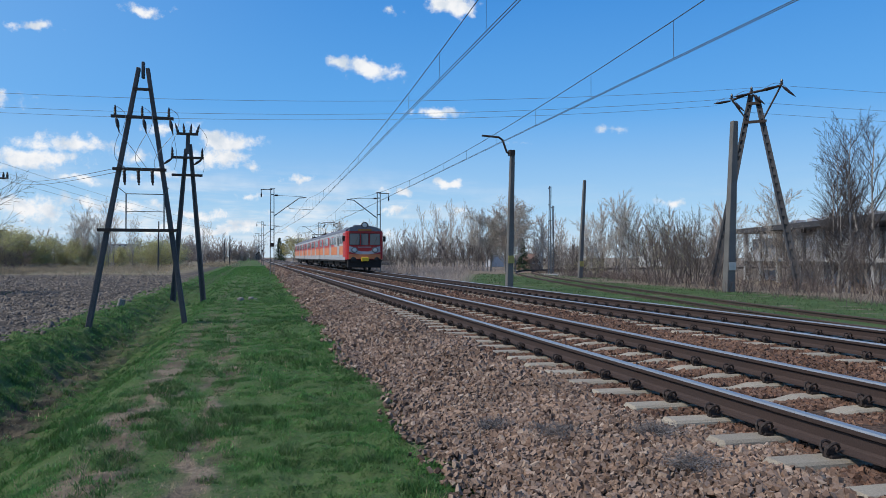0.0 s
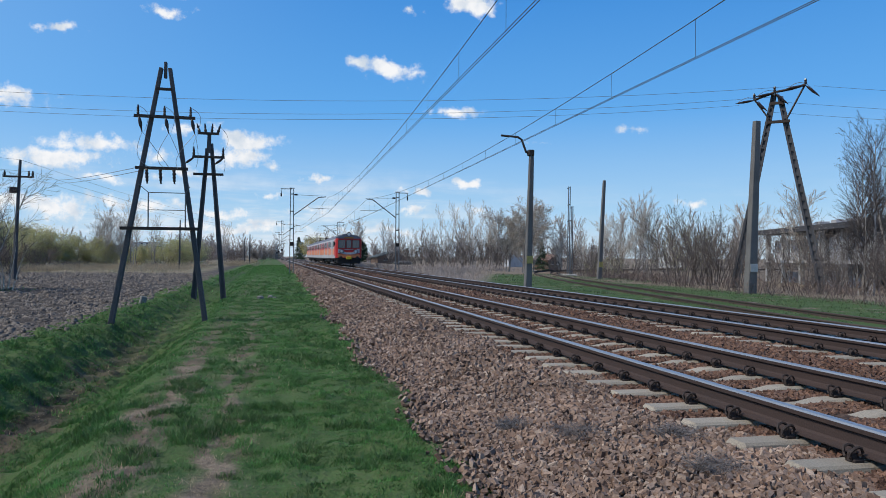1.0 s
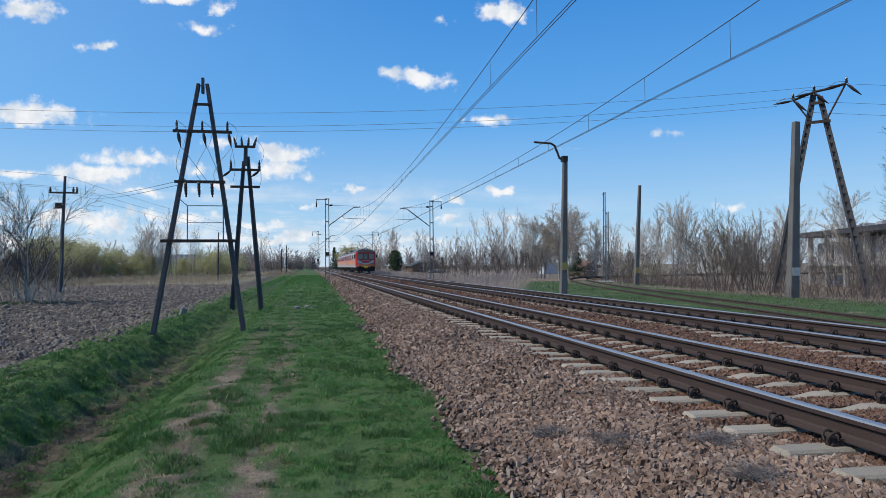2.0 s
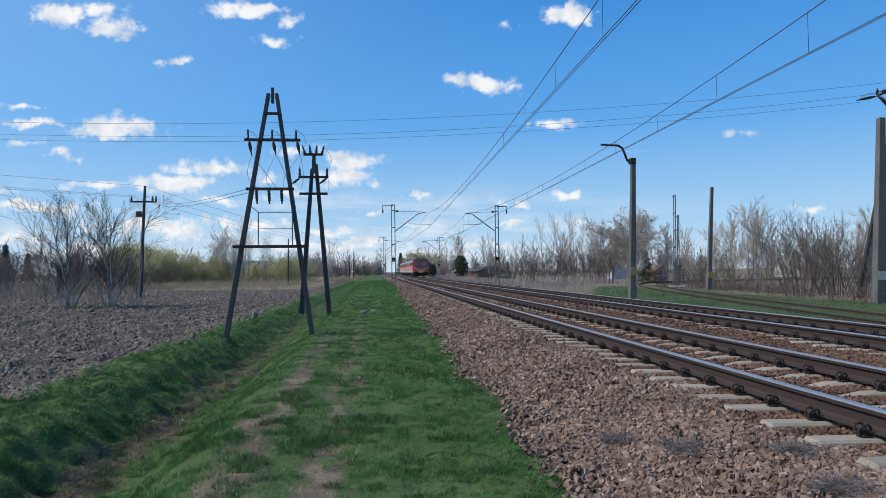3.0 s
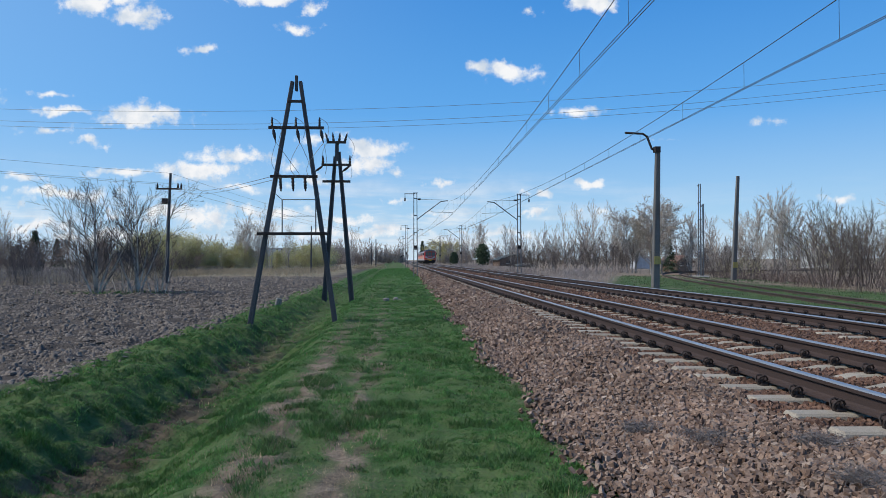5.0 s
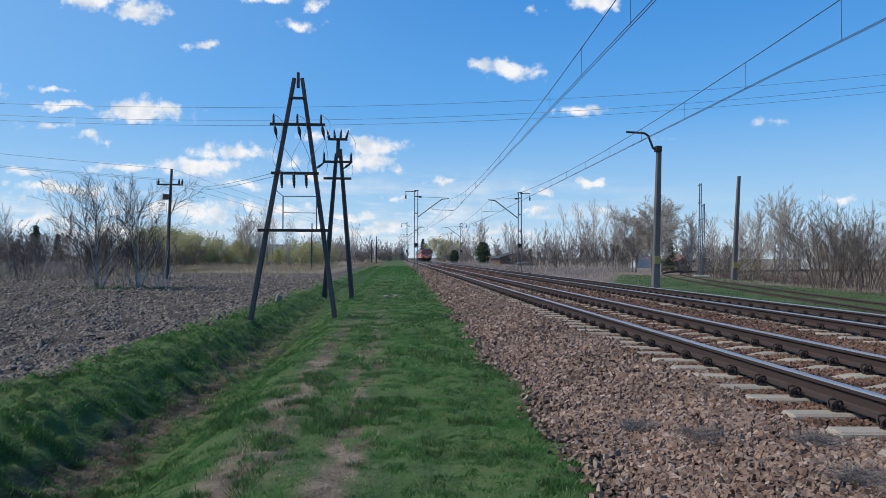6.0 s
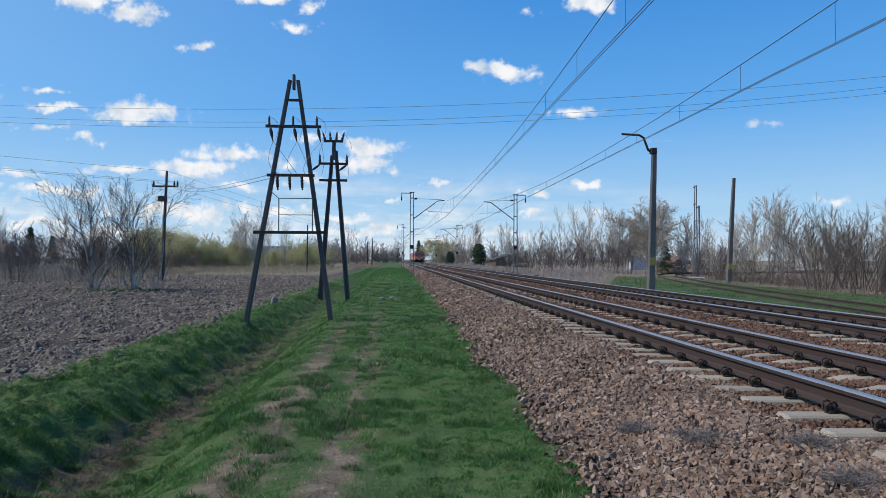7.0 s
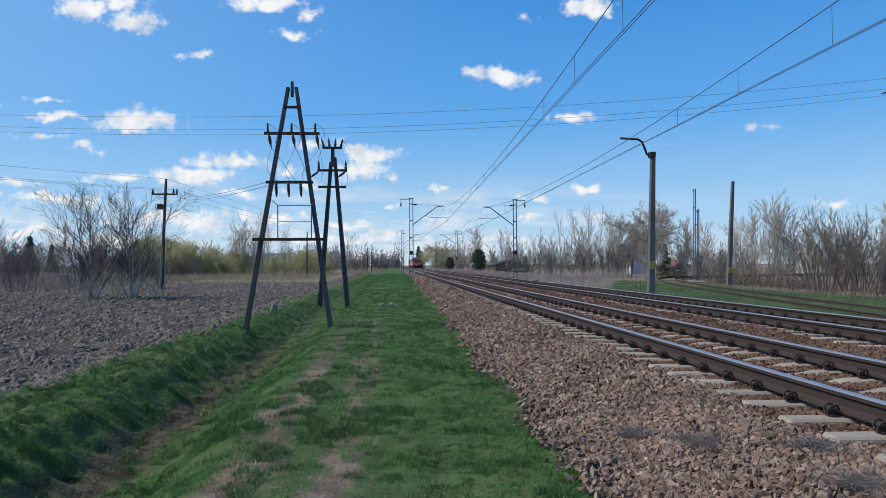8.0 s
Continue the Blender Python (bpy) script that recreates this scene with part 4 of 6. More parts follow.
# ---- train ----
RED = mat("red train paint", (0.44, 0.022, 0.022), 0.4, 0, 0.12, 1.5, 30, 0.05)
ORANGE = mat("orange train paint", (0.62, 0.2, 0.075), 0.4, 0, 0.12, 1.5, 30, 0.05)
SILVER = mat("light grey train paint", (0.38, 0.39, 0.42), 0.4, 0, 0.12, 1.5, 30, 0.05)
ROOF = mat("grey train roof", (0.13, 0.14, 0.17), 0.7, 0, 0.2, 1.0, 20, 0.1)
BLACK = mat("black underframe", (0.018, 0.017, 0.017), 0.8, 0, 0.3, 2, 30, 0.2)
GLASS = mat("dark window glass", (0.05, 0.06, 0.075), 0.06, 0, 0.05, 2, 30, 0, spec=0.8)
LAMP = mat("lamp glass", (0.5, 0.52, 0.52), 0.15, 0, 0.05, 2, 30, 0, spec=0.8)
YELLOW = mat("yellow paint", (0.55, 0.38, 0.02), 0.5, 0, 0.1, 2, 30, 0.05)


def hull(bm, y0, y1, ring):
    """A body along y whose cross-section is ring: points (x, z) from the bottom left over the roof."""
    a = [bm.verts.new((x, y0, z)) for x, z in ring]
    b = [bm.verts.new((x, y1, z)) for x, z in ring]
    n = len(ring)
    for k in range(n):
        j = (k + 1) % n
        bm.faces.new((a[k], b[k], b[j], a[j]))
    bm.faces.new(a), bm.faces.new(b[::-1])


def train_car(top, y0, length, tail=False, pantographs=False):
    W = 1.43
    car = new("car")
    car.parent, car.matrix_basis = top, pose(0, y0, 0)
    tagged(car, "electric train car in orange and red with grey roof")
    L = length - 0.5
    bm = bmesh.new()
    hull(bm, 0.0, L, [(-W, 0.95), (-W, 1.25), (-W, 2.15), (-W, 3.25), (-W * 0.985, 3.3), (W * 0.985, 3.3), (W, 3.25), (W, 2.15), (W, 1.25), (W, 0.95)])
    body = part("body", bm, SILVER, car)
    bm = bmesh.new()
    hull(bm, 0.0, L, [(-W * 0.99, 3.3), (-W * 0.93, 3.5), (-W * 0.7, 3.72), (-W * 0.35, 3.84), (0, 3.88), (W * 0.35, 3.84), (W * 0.7, 3.72), (W * 0.93, 3.5), (W * 0.99, 3.3)])
    part("roof", bm, ROOF, car)
    for s in (-1, 1):
        bm = bmesh.new()
        box(bm, (s * W - 0.006, 1.2 if tail else 0.02, 1.4), (s * W + 0.006, L - 0.02, 2.15))
        part("orange_band", bm, ORANGE, car)
        if tail:
            bm = bmesh.new()
            box(bm, (s * W - 0.005, 0.0, 1.2), (s * W + 0.008, 1.15, 3.25))
            part("cab_side", bm, RED, car, "red cab side panel")
        bm = bmesh.new()
        box(bm, (s * W - 0.005, 7.5 if tail else 0.02, 2.15), (s * W + 0.005, L - 0.02, 3.12))
        part("red_band", bm, RED, car)
        doors = (4.2, 10.3, 16.4)
        y = 1.6
        while y < L - 1.2:
            if all(abs(y - d) > 1.35 for d in doors):
                bm = bmesh.new()
                box(bm, (s * W - 0.02, y - 0.5, 2.36), (s * W + 0.014, y + 0.5, 3.08), 0.01)
                part("window", bm, GLASS, car)
            y += 1.22
        for d in doors:
            bm = bmesh.new()
            box(bm, (s * W - 0.02, d - 0.68, 1.15), (s * W + 0.02, d + 0.68, 3.15), 0.012)
            door = part("door", bm, SILVER, car)
            for o in (-0.33, 0.33):
                bm = bmesh.new()
                box(bm, (s * W - 0.02, d + o - 0.2, 2.2), (s * W + 0.03, d + o + 0.2, 2.98), 0.01)
                part("pane", bm, GLASS, door)
    for yb in (3.2, L - 3.2):
        bm = bmesh.new()
        box(bm, (-1.15, yb - 1.7, 0.45), (1.15, yb + 1.7, 0.75), 0.04)
        bogie = part("bogie", bm, BLACK, car)
        for dy in (-1.3, 1.3):
            for s in (-1, 1):
                bm = bmesh.new()
                lathe(bm, (s * 0.68, yb + dy, 0.465), [(0, 0.46), (0.05, 0.46), (0.07, 0.43), (0.13, 0.42)], 18, (s, 0, 0))
                part("wheel", bm, BLACK, bogie)
                bm = bmesh.new()
                box(bm, (s * 1.0 - 0.12, yb + dy - 0.18, 0.32), (s * 1.0 + 0.12, yb + dy + 0.18, 0.62), 0.03)
                part("axle_box", bm, BLACK, bogie)
    bm = bmesh.new()
    box(bm, (-1.2, 5.6, 0.4), (1.2, 9.0, 0.97), 0.05)
    box(bm, (-1.2, 10.2, 0.45), (1.2, L - 6.0, 0.97), 0.05)
    part("underfloor_gear", bm, BLACK, car)
    bm = bmesh.new()
    box(bm, (-W + 0.03, 0.05, 0.78), (W - 0.03, L - 0.05, 0.97), 0.02)
    part("sill_beam", bm, BLACK, car)
    if not tail:
        bm = bmesh.new()
        box(bm, (-1.0, -0.52, 0.9), (1.0, 0.02, 3.3), 0.05)
        part("gangway", bm, BLACK, car)
    for k in range(4):
        y = 2.5 + k * (L - 5) / 3
        bm = bmesh.new()
        box(bm, (-0.45, y - 0.5, 3.8), (0.45, y + 0.5, 4.02), 0.06)
        part("roof_vent", bm, ROOF, car)
    if pantographs:
        for y in (3.5, L - 3.5):
            bm = bmesh.new()
            box(bm, (-0.7, y - 1.0, 3.86), (0.7, y + 1.0, 4.05), 0.03)
            for s in (-1, 1):
                up = y < 10
                z1, z2 = (4.75, 5.25) if up else (4.2, 4.3)
                for e in (-1, 1):
                    tube(bm, [(s * 0.5, y + e * 0.75, 4.05), (s * 0.62, y + e * (1.15 if up else 1.4), z1), (s * 0.45, y + e * 0.15, z2)], 0.03, 5)
            tube(bm, [(-0.9, y, z2 + 0.02), (-0.6, y, z2 + 0.14), (0.6, y, z2 + 0.14), (0.9, y, z2 + 0.02)], 0.04, 5)
            part("pantograph", bm, BRACKET, car)
    return car


def train_cab(top):
    """The tail end, seen square on: red front with three panes, two round lamps on a pale curve, a lamp on the roof."""
    cab = new("cab")
    cab.parent = top
    tagged(cab, "red and orange driver's cab front with headlamps")
    W = 1.43

    bm = bmesh.new()
    # rounded front shell in slices along y
    rings = []
    for y, k, zt in ((0.02, 1.0, 0.0), (-0.25, 0.985, 0.03), (-0.42, 0.93, 0.1), (-0.5, 0.82, 0.2)):
        ring = [(-W, 1.0), (-W, 3.25), (-W * 0.97, 3.36), (-W * 0.5, 3.4), (0, 3.42), (0, 3.42), (W * 0.5, 3.4), (W * 0.97, 3.36), (W, 3.25), (W, 1.0)]
        rings.append([bm.verts.new((x * k, y, z)) for x, z in ring])
    for a, b in zip(rings, rings[1:]):
        for i in range(10):
            j = (i + 1) % 10
            bm.faces.new((a[i], a[j], b[j], b[i]))
    bm.faces.new(rings[-1])
    part("front_shell", bm, RED, cab)
    Y = -0.5
    bm = bmesh.new()
    hull(bm, -0.53, 0.0, [(-1.2, 3.36), (-1.12, 3.56), (-0.75, 3.74), (0, 3.84), (0.75, 3.74), (1.12, 3.56), (1.2, 3.36)])
    part("roof_visor", bm, ROOF, cab)
    bm = bmesh.new()
    box(bm, (-0.5, Y - 0.075, 3.38), (0.5, Y - 0.02, 3.54), 0.005)
    part("destination_display", bm, mat("unlit display", (0.3, 0.12, 0.02), 0.3), cab)
    for x0, x1, z0, z1 in ((-1.13, -0.4, 2.22, 3.14), (-0.25, 0.25, 2.22, 3.14), (0.4, 1.13, 2.22, 3.14)):
        bm = bmesh.new()
        box(bm, (x0 - 0.035, Y - 0.03, z0 - 0.035), (x1 + 0.035, Y + 0.02, z1 + 0.035), 0.015)
        fr = part("window_frame", bm, BLACK, cab)
        bm = bmesh.new()
        box(bm, (x0, Y - 0.04, z0), (x1, Y - 0.02, z1), 0.005)
        part("pane", bm, GLASS, fr)
    # pale curved band
    bm = bmesh.new()
    low = [(-1.17, 1.62), (-0.75, 1.5), (-0.3, 1.42), (0.3, 1.42), (0.75, 1.5), (1.17, 1.62)]
    high = [(-1.17, 2.1), (-0.95, 2.06), (-0.6, 1.78), (-0.3, 1.66), (0.3, 1.66), (0.6, 1.78), (0.95, 2.06), (1.17, 2.1)]
    hull(bm, Y - 0.025, Y + 0.005, high + low[::-1])
    bmesh.ops.recalc_face_normals(bm, faces=bm.faces[:])
    part("pale_band", bm, SILVER, cab)
    bm = bmesh.new()
    box(bm, (-1.19, Y - 0.008, 1.05), (1.19, Y + 0.01, 1.42), 0.004)
    part("orange_band", bm, ORANGE, cab)
    for x in (-0.78, 0.78):
        bm = bmesh.new()
        lathe(bm, (x, Y + 0.02, 1.78), [(0, 0.24), (0.09, 0.24), (0.1, 0.18), (0.05, 0.16)], 16, (0, -1, 0))
        ring = part("headlamp_ring", bm, MAST, cab)
        bm = bmesh.new()
        lathe(bm, (x, Y - 0.04, 1.78), [(0, 0.17), (0.03, 0.15), (0.045, 0.05)], 14, (0, -1, 0))
        part("headlamp_glass", bm, LAMP, ring)
    bm = bmesh.new()
    lathe(bm, (0, -0.1, 3.86), [(0, 0.2), (0.25, 0.27), (0.42, 0.28), (0.44, 0.22), (0.4, 0.2)], 16, (0, -1, 0))
    top_lamp = part("roof_headlamp", bm, BLACK, cab)
    bm = bmesh.new()
    lathe(bm, (0, -0.5, 3.86), [(0, 0.2), (0.03, 0.17), (0.05, 0.05)], 14, (0, -1, 0))
    part("headlamp_glass", bm, LAMP, top_lamp)
    bm = bmesh.new()
    box(bm, (-1.28, -0.42, 0.3), (1.28, 0.1, 1.02), 0.06)
    part("skirt", bm, BLACK, cab)
    bm = bmesh.new()
    box(bm, (-0.27, -0.85, 0.84), (0.27, -0.5, 1.16), 0.03)
    part("coupler", bm, YELLOW, cab, "yellow coupler box")
    for s in (-1, 1):
        bm = bmesh.new()
        lathe(bm, (s * 0.88, -0.4, 1.0), [(0, 0.1), (0.3, 0.1), (0.32, 0.2), (0.37, 0.2), (0.39, 0.1)], 12, (0, -1, 0))
        part("buffer", bm, BLACK, cab)
        bm = bmesh.new()
        box(bm, (s * 1.55 - 0.09, -0.2, 2.5), (s * 1.55 + 0.09, -0.1, 2.95), 0.02)
        part("mirror", bm, BLACK, cab)
    bm = bmesh.new()
    box(bm, (-0.5, Y - 0.012, 2.0), (0.5, Y, 2.06))
    part("plate", bm, SILVER, cab, "thin pale lettering bar")
    for x in (-0.72, 0.72):
        bm = bmesh.new()
        tube(bm, [(x, -0.56, 2.3), (x + 0.2, -0.57, 2.9)], 0.012, 4)
        part("wiper", bm, BLACK, cab)


train = thing("electric_train", "three-car electric train in red, orange and grey, driving away", "train", (TRACK_R, 57.0, RAIL_Z))
train_car(train, 0.0, 21.6, tail=True)
train_car(train, 21.6, 21.6, pantographs=True)
train_car(train, 43.2, 21.6)
train_cab(train)
train.scale = (1.02, 1.0, 0.91)

# ---- siding ----
def curve_at(points, s):
    """A smooth line through a few bends, at s from 0 to 1."""
    n = len(points) - 1
    k = min(int(s * n), n - 1)
    t = s * n - k
    p = [Vector(points[min(max(k + i, 0), n)]) for i in (-1, 0, 1, 2)]
    return 0.5 * (2 * p[1] + (p[2] - p[0]) * t + (2 * p[0] - 5 * p[1] + 4 * p[2] - p[3]) * t * t + (3 * p[1] - p[0] - 3 * p[2] + p[3]) * t ** 3)


def siding():
    top = thing("railway_siding", "rusty overgrown siding curving away into the bushes", "railway track")
    bends = [(11.6, -4, 0), (12.9, 12, 0), (14.6, 22, 0), (16.9, 33.5, 0), (20.3, 48, 0), (24.9, 63, 0), (30.5, 73.5, 0), (40, 80, 0), (56, 84, 0), (80, 86, 0)]
    line = [curve_at(bends, k / 120) for k in range(121)]
    side = []
    for i, p in enumerate(line):
        d = (line[min(i + 1, 120)] - line[max(i - 1, 0)]).normalized()
        side.append((Vector((d.y, -d.x, 0)), math.degrees(math.atan2(d.y, d.x)) - 90))
    for s in (-1, 1):
        bm = bmesh.new()
        rail_along(bm, [p + q[0] * s * GAUGE / 2 for p, q in zip(line, side)], 0.055)
        part("rail", bm, SIDING_RUST, top, "dull brown rusted rail")
    me = sleeper_mesh("sleeper", WOOD, 2.4, 0.24, 0.14, 0.0)
    run, nxt = 0.0, 0.0
    for i in range(1, len(line)):
        run += (line[i] - line[i - 1]).length
        while run > nxt and nxt < 95:
            back = (run - nxt) / (line[i] - line[i - 1]).length
            p = line[i].lerp(line[i - 1], back)
            ob = new("sleeper", me)
            ob.parent, ob.matrix_basis = top, pose(p.x, p.y, 0.07, 0, 0, side[i][1])
            nxt += 0.68


SIDING_RUST = mat("dull rail rust", (0.062, 0.045, 0.037), 0.85, 0.1, 0.3, 3, 90, tint=(0.045, 0.033, 0.028))
siding()


# ---- trees and bushes ----
class Wood:
    """Collects tapered limbs, three-sided, and leaves."""

    def __init__(self, seed):
        self.r = random.Random(seed)
        self.limbs, self.twigs, self.spikes, self.ends = [], [], [], []

    def grow(self, p, d, length, radius, level, depth, kids, spread, lift, keep=0.62, wild=0.18, bare=0.25):
        r, n = self.r, 5 if level == 0 else 3 if level == 1 else 2
        if level >= depth:
            d = (d + Vector((r.uniform(-wild, wild), r.uniform(-wild, wild), r.uniform(-wild, wild) * 0.6 + lift))).normalized()
            self.spikes.append((p, p + d * length, radius))
            self.ends.append(p + d * length * 0.8)
            return
        pts = [p]
        for k in range(n):
            d = (d + Vector((r.uniform(-wild, wild), r.uniform(-wild, wild), r.uniform(-wild, wild) * 0.6 + lift))).normalized()
            p = p + d * (length / n)
            pts.append(p)
        if level == 0:
            self.limbs.append([])
        for k in range(n):
            a, b = radius * (1 - 0.8 * k / n), radius * (1 - 0.8 * (k + 1) / n)
            (self.limbs[-1] if level == 0 else self.twigs).append((pts[k], pts[k + 1], a, b))
        count = kids[min(level, len(kids) - 1)]
        for k in range(count):
            t = bare + (1 - bare) * (k + r.random()) / count if level == 0 else 0.15 + 0.85 * (k + r.random()) / count
            i = min(int(t * n), n - 1)
            q = pts[i].lerp(pts[i + 1], t * n - i)
            ax = (pts[i + 1] - pts[i]).normalized()
            side = ax.orthogonal()
            side.rotate(Matrix.Rotation(r.uniform(0, math.tau), 3, ax))
            a = spread * r.uniform(0.7, 1.25)
            way = (ax * math.cos(a) + side.normalized() * math.sin(a)).normalized()
            self.grow(q, way, length * keep * r.uniform(0.7, 1.2) * (1.1 - 0.5 * t if level == 0 else 1), max(radius * 0.42 * (1 - 0.5 * t), 0.004), level + 1, depth, kids, spread, lift, keep, wild, bare)

    def mesh(self, name, limbs, material, thin=0.0, spikes=()):
        a = np.array([(*s[0], *s[1], max(s[2], thin), max(s[3], thin)) for s in limbs])
        p, q, ra, rb = a[:, :3], a[:, 3:6], a[:, 6:7], a[:, 7:8]
        d = q - p
        d /= np.linalg.norm(d, axis=1, keepdims=True) + 1e-9
        ref = np.where(np.abs(d[:, 2:3]) > 0.9, [[1.0, 0, 0]], [[0, 0, 1.0]])
        u = np.cross(d, ref)
        u /= np.linalg.norm(u, axis=1, keepdims=True) + 1e-9
        v = np.cross(d, u)
        vs = np.empty((len(a), 6, 3))
        for k in range(3):
            off = u * math.cos(k * math.tau / 3) + v * math.sin(k * math.tau / 3)
            vs[:, k], vs[:, 3 + k] = p + off * ra, q + off * rb
        t = np.array([(0, 1, 4), (0, 4, 3), (1, 2, 5), (1, 5, 4), (2, 0, 3), (2, 3, 5)])
        ts = (t[None] + 6 * np.arange(len(a))[:, None, None]).reshape(-1, 3)
        vs = vs.reshape(-1, 3)
        if len(spikes):
            e = np.array([(*p, *q, max(w, thin)) for p, q, w in spikes])
            g = np.random.RandomState(len(e)).normal(0, 1, (len(e), 3))
            g = np.cross(e[:, 3:6] - e[:, :3], g)
            g *= e[:, 6:7] / (np.linalg.norm(g, axis=1, keepdims=True) + 1e-9)
            more = np.stack([e[:, :3] - g, e[:, :3] + g, e[:, 3:6]], 1).reshape(-1, 3)
            ts = np.concatenate([ts, np.arange(len(more)).reshape(-1, 3) + len(vs)])
            vs = np.concatenate([vs, more])
        return tri_mesh(name, vs, ts, material)

    def leaves(self, name, material, per, size, blur):
        r = np.random.RandomState(self.r.randrange(9999))
        e = np.array([tuple(x) for x in self.ends])
        e = np.repeat(e, per, axis=0) if per >= 1 else e[r.random_sample(len(e)) < per]
        e = e + r.normal(0, blur, e.shape)
        n = len(e)
        a, b = r.normal(0, 1, (n, 3)), r.normal(0, 1, (n, 3))
        a /= np.linalg.norm(a, axis=1, keepdims=True)
        b -= a * (a * b).sum(1, keepdims=True)
        b /= np.linalg.norm(b, axis=1, keepdims=True)
        s = size * r.uniform(0.6, 1.4, (n, 1))
        vs = np.stack([e - a * s, e + b * s * 0.8, e + a * s], 1).reshape(-1, 3)
        ts = np.arange(3 * n).reshape(-1, 3)
        return tri_mesh(name, vs, ts, material)


def plant(name, label, category, wood, trunk_mat, twig_mat, thin=0.0, leaf=None, group=""):
    top = thing(name, label, category, group=group)
    for limb in wood.limbs:
        ob = new("trunk", wood.mesh("trunk", limb, trunk_mat, thin))
        ob.parent = top
    ob = new("crown", wood.mesh("crown", wood.twigs, twig_mat, thin, wood.spikes))
    ob.parent = top
    if leaf:
        me = wood.leaves("foliage", leaf[0], *leaf[1:])
        ob = new("foliage", me)
        ob.parent = top
    return top


def put(proto, spots, seed=0):
    """Copies of a plant at (x, y, scale), each turned and sized a little differently."""
    r = random.Random(seed)
    for k, (x, y, s) in enumerate(spots):
        m = pose(x, y, float(ground_z(x, y)) - 0.05, r.uniform(-3, 3), r.uniform(-3, 3), r.uniform(0, 360)) @ Matrix.Diagonal((s * r.uniform(0.9, 1.15), s * r.uniform(0.9, 1.15), s, 1))
        if k == 0:
            proto.matrix_basis = m
        else:
            keep = proto.scale.copy()
            proto.scale = (1, 1, 1)
            copy_thing(proto, m)
            proto.scale = keep


def clump(seed, stems, height, lean, depth=3, kids=(7, 5, 4), spread=0.6, lift=0.07, radius=0.05, foot=0.5, wild=0.14, keep=0.5, bare=0.25):
    w = Wood(seed)
    for k in range(stems):
        a = math.tau * (k + w.r.random()) / stems
        le = lean * w.r.uniform(0.3, 1.2)
        d = Vector((math.cos(a) * le, math.sin(a) * le, 1)).normalized()
        p = Vector((math.cos(a), math.sin(a), 0)) * foot * w.r.random()
        w.grow(p, d, height * w.r.uniform(0.7, 1.05), radius * w.r.uniform(0.7, 1.2), 0, depth, kids, spread, lift, keep, wild, bare)
    return w


def conifer(seed, h):
    w = Wood(seed)
    w.limbs.append([(Vector((0, 0, 0)), Vector((0, 0, h)), 0.12, 0.02)])
    z = 0.4
    while z < h:
        reach = (h - z) * 0.27 + 0.1
        for k in range(9):
            a = w.r.uniform(0, math.tau)
            e = Vector((math.cos(a) * reach, math.sin(a) * reach, z - reach * 0.25))
            w.twigs.append((Vector((0, 0, z)), e, 0.03, 0.01))
            for t in (0.3, 0.5, 0.7, 0.85, 1.0):
                w.ends.append(Vector((0, 0, z)).lerp(e, t))
        z += h * 0.045
    return w


near_birch = plant("birch_clump", "bare many-stemmed birch clump with white trunks in the field", "tree", clump(3, 6, 5.3, 0.5, 3, (14, 6, 5), 0.7, 0.06, 0.075, 0.5, 0.07, 0.42, 0.15), BIRCH, DARKTWIG, 0.0065, group="field birches")
put(near_birch, [(-15.0, 36.6, 0.98), (-12.9, 36.2, 0.97)], 1)
sapling = plant("birch_clump", "small bare birch shoots beside the larger clumps in the field", "tree", clump(4, 6, 3.2, 0.35, 2, (9, 6), 0.6, 0.08, 0.04, 0.5, 0.1, 0.42, 0.15), BIRCH, DARKTWIG, 0.006, group="field birches")
put(sapling, [(-12.0, 36.6, 0.85), (-14.0, 37.6, 0.9)], 14)
alder = plant("bare_tree", "slender bare tree with grey trunk and fine brown twigs", "tree", clump(5, 3, 7.2, 0.15, 3, (15, 7, 9), 0.5, 0.09, 0.06, 0.5, 0.05, 0.33, 0.22), BARK, PALETWIG, 0.008, group="bare trees")
bush = plant("bare_bush", "bare many-stemmed willow bush with upright brown twigs", "bush", clump(7, 10, 4.3, 0.55, 3, (9, 6, 6), 0.55, 0.07, 0.03, 1.1, 0.09, 0.44, 0.1), DARKTWIG, TWIG, 0.006, group="bare bushes")
bush_b = plant("bare_bush", "tall spreading bare bush with dark stems and budding twigs", "bush", clump(17, 9, 5.0, 0.5, 3, (10, 6, 6), 0.58, 0.07, 0.04, 1.2, 0.09, 0.44, 0.1), DARKTWIG, TWIG, 0.006, (BUDS, 0.5, 0.03, 0.05), group="bare bushes")
budding = plant("budding_bush", "tall shrub with opening yellow-green buds by the verge", "bush", clump(27, 10, 4.6, 0.5, 3, (9, 5, 5), 0.55, 0.07, 0.035, 1.2, 0.1, 0.42, 0.1), DARKTWIG, TWIG, 0.006, (LEAF, 1, 0.035, 0.07), group="bare bushes")
oak = plant("round_tree", "bare round-crowned tree with pale budding twigs", "tree", clump(11, 3, 8.0, 0.16, 3, (20, 10, 16), 0.8, 0.04, 0.12, 0.5, 0.07, 0.45, 0.2), BARK, BRUSH, 0.013, (BUDS, 2, 0.045, 0.08))
poplar = plant("pale_tree", "tall bare tree with pale upswept twigs", "tree", clump(13, 2, 8.0, 0.14, 3, (16, 8, 18), 0.6, 0.1, 0.11, 0.3, 0.1, 0.44, 0.15), BARK, PALETWIG, 0.011, group="bare trees")
